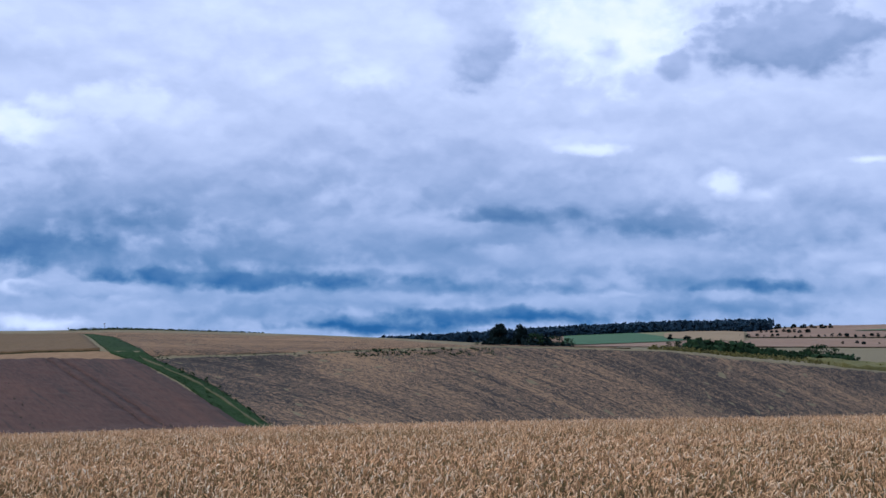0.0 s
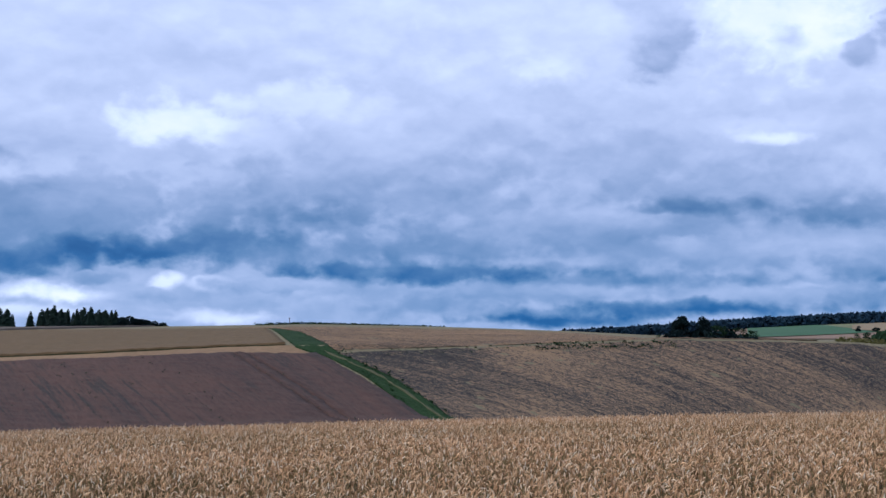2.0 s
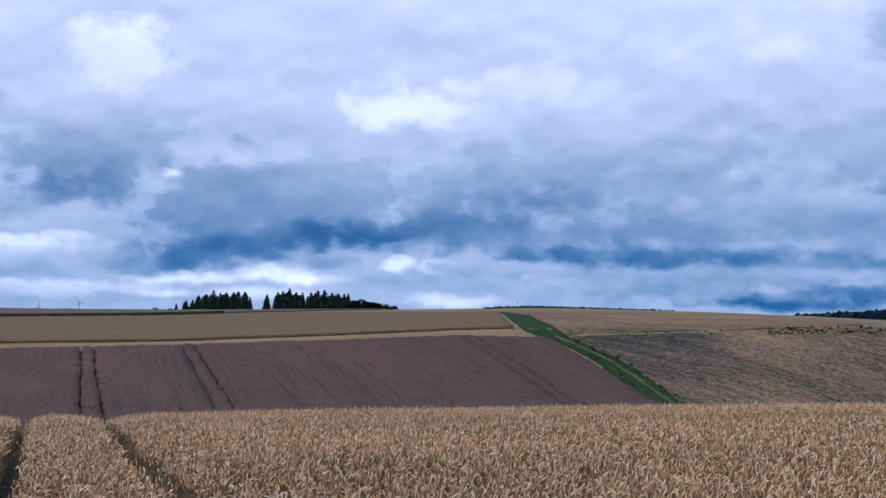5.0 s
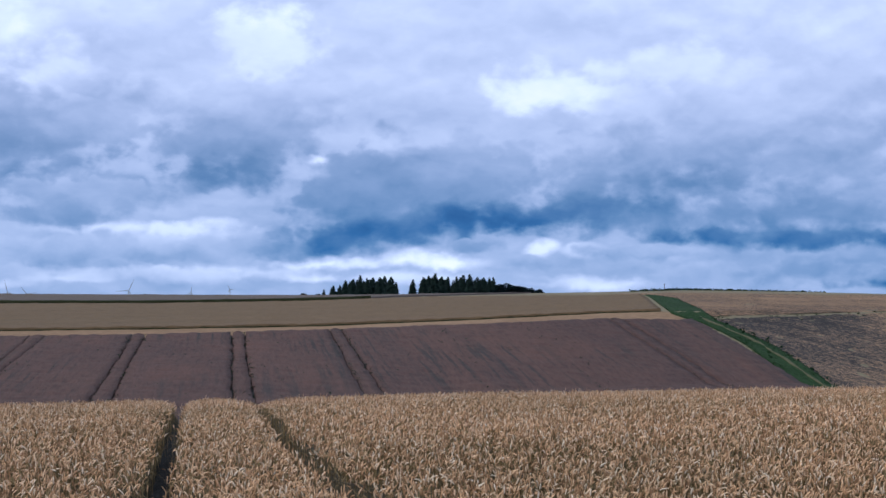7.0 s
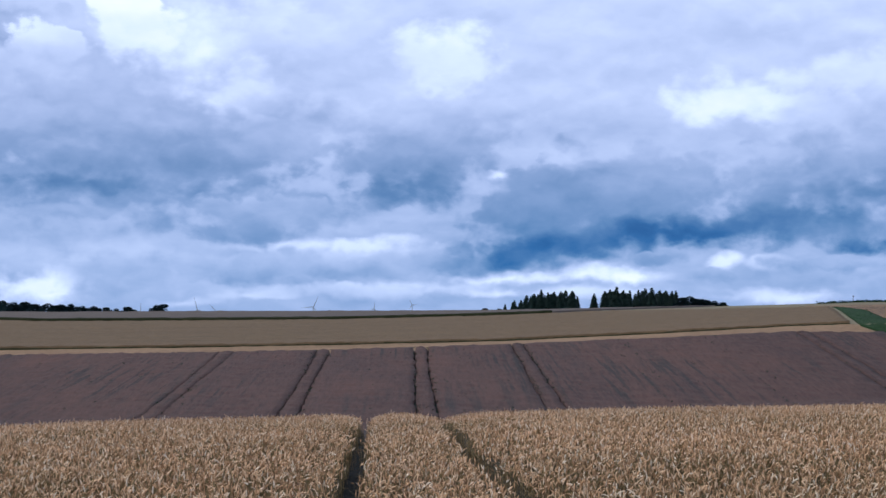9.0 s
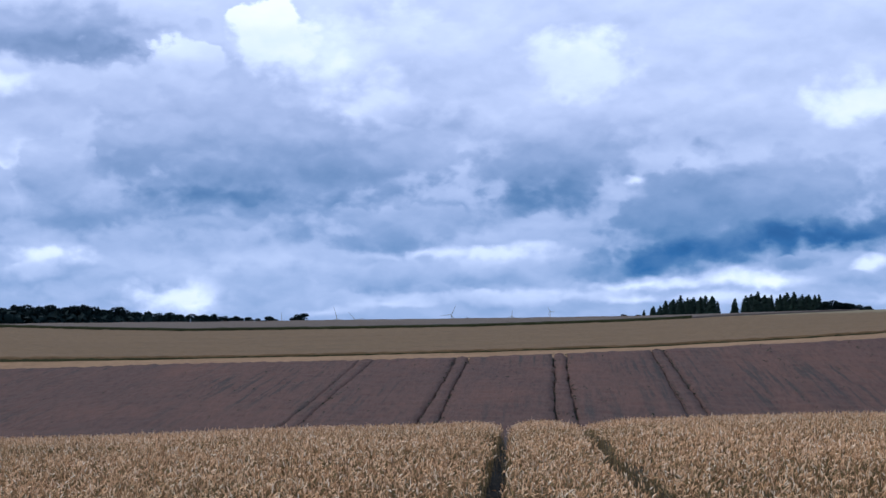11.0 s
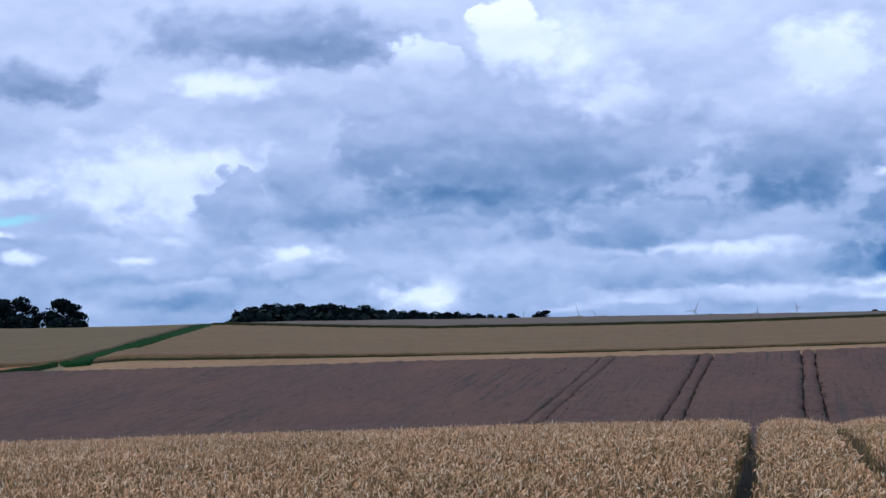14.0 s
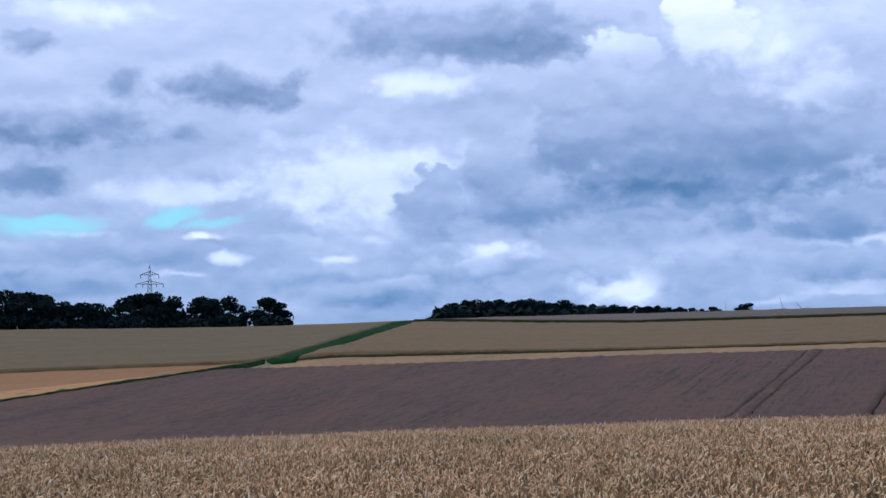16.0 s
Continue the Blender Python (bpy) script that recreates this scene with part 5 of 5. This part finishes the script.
WOODEN = plain_material("weathered_wood", (0.05, 0.04, 0.03), (0.12, 0.09, 0.07), 4.0)


def pylon(head, r, tall):
    p = spot(head, r)
    thing = tagged(new("power_pylon"), "grey steel lattice power pylon behind dark trees", "pylon")
    thing.matrix_basis = pose(p.x, p.y, p.z, 0, 0, head)
    corner = lambda f, sx, sy: Vector((sx * (3.2 * (1 - f) + 0.35 * f), sy * (3.2 * (1 - f) + 0.35 * f), tall * f))
    for sx in (-1, 1):
        for sy in (-1, 1):
            bm = bmesh.new()
            rod(bm, corner(0, sx, sy), corner(0.99, sx, sy), 0.28, 0.2, 4)
            part("leg", bm, STEEL, thing)
    levels = [0, .12, .23, .33, .42, .5, .57, .64, .7, .76, .82, .88, .94]
    for a, b in zip(levels, levels[1:]):
        bm = bmesh.new()
        for s in (-1, 1):
            rod(bm, corner(a, -1, s), corner(b, 1, s), 0.13, 0.13, 4)
            rod(bm, corner(a, 1, s), corner(b, -1, s), 0.13, 0.13, 4)
            rod(bm, corner(a, s, -1), corner(b, s, 1), 0.13, 0.13, 4)
            rod(bm, corner(a, s, 1), corner(b, s, -1), 0.13, 0.13, 4)
        part("bracing", bm, STEEL, thing)
    bm = bmesh.new()
    rod(bm, (0, 0, tall * 0.98), (0, 0, tall * 1.03), 0.2, 0.08, 4)
    part("peak", bm, STEEL, thing)
    for f, half in ((0.735, 0.0086 * r), (0.872, 0.0058 * r)):
        for s in (-1, 1):
            bm = bmesh.new()
            tip = Vector((s * half, 0, tall * f))
            for sy in (-1, 1):
                rod(bm, (s * 0.9, sy * 0.9, tall * f), tip, 0.24, 0.16, 4)
                rod(bm, (s * 0.7, sy * 0.7, tall * (f + 0.045)), tip, 0.2, 0.14, 4)
            for q in (0.3, 0.55, 0.8):
                rod(bm, (s * half * q, 0, tall * f), (s * half * q, 0, tall * (f + 0.045 * (1 - q))), 0.06, 0.06, 4)
            arm = part("crossarm", bm, STEEL, thing)
            for q in ((1.0, 0.5) if f < 0.8 else (1.0,)):
                bm = bmesh.new()
                rod(bm, (s * half * q, 0, tall * f), (s * half * q, 0, tall * f - 2.3), 0.22, 0.26, 6)
                part("insulator", bm, STEEL, arm)
    return thing


pylon(59.63, 1050, 45.5)


def blade(bm, angle, length):
    """A tapered, slightly thick rotor blade from the hub."""
    q = Matrix.Rotation(radians(angle), 4, "Y")
    rows = []
    for f, w in ((0.0, 0.7), (0.12, 1.5), (0.5, 1.0), (1.0, 0.25)):
        rows.append([bm.verts.new(q @ Vector((x * w, y * w * 0.25, f * length))) for x, y in ((-0.5, 0), (0, 1), (1.0, 0), (0, -1))])
    for a, b in zip(rows, rows[1:]):
        for k in range(4):
            bm.faces.new((a[k], a[(k + 1) % 4], b[(k + 1) % 4], b[k]))
    bm.faces.new(rows[-1])


def turbine(head, rise, angle, length, r=4300):
    x, y = polar(head, r)
    hub = EYE + r * math.tan(radians(rise))
    foot = float(land(x, y))
    thing = tagged(new("wind_turbine"), "far pale wind turbine behind the hill", "wind turbine", "wind farm")
    thing.matrix_basis = pose(x, y, foot, 0, 0, head)
    h = hub - foot
    bm = bmesh.new()
    rod(bm, (0, 0, -2), (0, 0, h), 2.0, 1.1, 10)
    part("tower", bm, WHITE, thing)
    bm = bmesh.new()
    rod(bm, (0, 5, h), (0, -3, h), 1.4, 1.2, 8)
    part("nacelle", bm, WHITE, thing)
    for k in range(3):
        bm = bmesh.new()
        blade(bm, angle + 120 * k, length)
        ob = part("blade", bm, WHITE, thing)
        ob.location = (0, -3.5, h)
    return thing


turbine(32.13, 1.09, 25, 34)
turbine(36.39, 0.98, -14, 36)
turbine(38.43, 0.9, 0, 26)
turbine(35.72, 0.93, -40, 28)
turbine(29.88, 1.02, 5, 20, 4700)
turbine(28.46, 1.17, 90, 16, 4800)


def wayside_post(head, r):
    p = spot(head, r)
    thing = tagged(new("wayside_post"), "thin wooden post with a small box on the hilltop", "post")
    thing.matrix_basis = pose(p.x, p.y, p.z, 0, 0, head)
    bm = bmesh.new()
    rod(bm, (0, 0, -0.5), (0, 0, 2.6), 0.09, 0.07, 8)
    part("pole", bm, WOODEN, thing)
    bm = bmesh.new()
    bmesh.ops.create_cube(bm, size=1.0, matrix=Matrix.Translation((0, 0, 2.4)) @ Matrix.Diagonal((0.4, 0.3, 0.5, 1)))
    bmesh.ops.bevel(bm, geom=bm.edges[:], offset=0.05, segments=1, affect="EDGES")
    part("box", bm, WOODEN, thing)


wayside_post(12.38, 600)
for ob in bpy.data.objects:
    if "placed" in ob:
        del ob["placed"]

# green weeds that came up in the gaps of the brown crop
rng_w = np.random.default_rng(5)
sprout = []
for k in range(620):
    uu = rng_w.uniform(140, 212)
    if k < 420:
        row = rng_w.choice([-4, -3, -2, -1, 0, 1, 2], p=[0.12, 0.1, 0.1, 0.2, 0.2, 0.18, 0.1])
        vv = -2.4 + 13.3 * row + rng_w.choice([-0.92, 0.92]) + rng_w.normal(0, 0.13)
    else:
        vv = rng_w.normal(-5, 34)
    if vv < -64:
        continue
    px, py = at(uu, vv)
    sprout.append((px, py, float(land(px, py)) + 0.5, rng_w.uniform(0.07, 0.19)))
thicket("crop_weeds", sprout, SHRUB, "dark green weeds scattered through the brown crop", "weeds", 12, 6)

# tufts on the farm track
rng_p = np.random.default_rng(77)
tuft = []
for k in range(420):
    uu = rng_p.uniform(168, 215) if k < 300 else rng_p.uniform(215, 412)
    vv = path_left(uu) + (path_right(uu) - path_left(uu)) * (rng_p.choice([rng_p.uniform(-0.05, 0.25), rng_p.uniform(0.5, 1.0)]))
    px, py = at(uu, vv)
    tuft.append((px, py, float(land(px, py)) - 0.1, rng_p.uniform(0.12, 0.34)))
thicket("grass_tufts", tuft, GRASS, "tall green grass tufts along the farm track", "grass", 9, 8)
thicket("weeds", [(*(lambda q: (q[0], q[1], float(land(*q))))(at(u2, path_left(u2) - rng_p.uniform(-0.3, 0.4))), rng_p.uniform(0.25, 0.8)) for u2 in np.linspace(172, 213, 11)], SHRUB, "scattered shrubby weeds beside the farm track", "weeds", 10, 9)
thicket("rough_grass", [(*(lambda q: (q[0], q[1], float(land(*q))))(polar(h2, rng_p.uniform(315, 420))), rng_p.uniform(0.3, 0.95)) for h2 in rng_p.uniform(-17.5, -7.6, 420)], MEADOW, "tall yellow-green grass beyond the stubble", "grass", 11, 8)
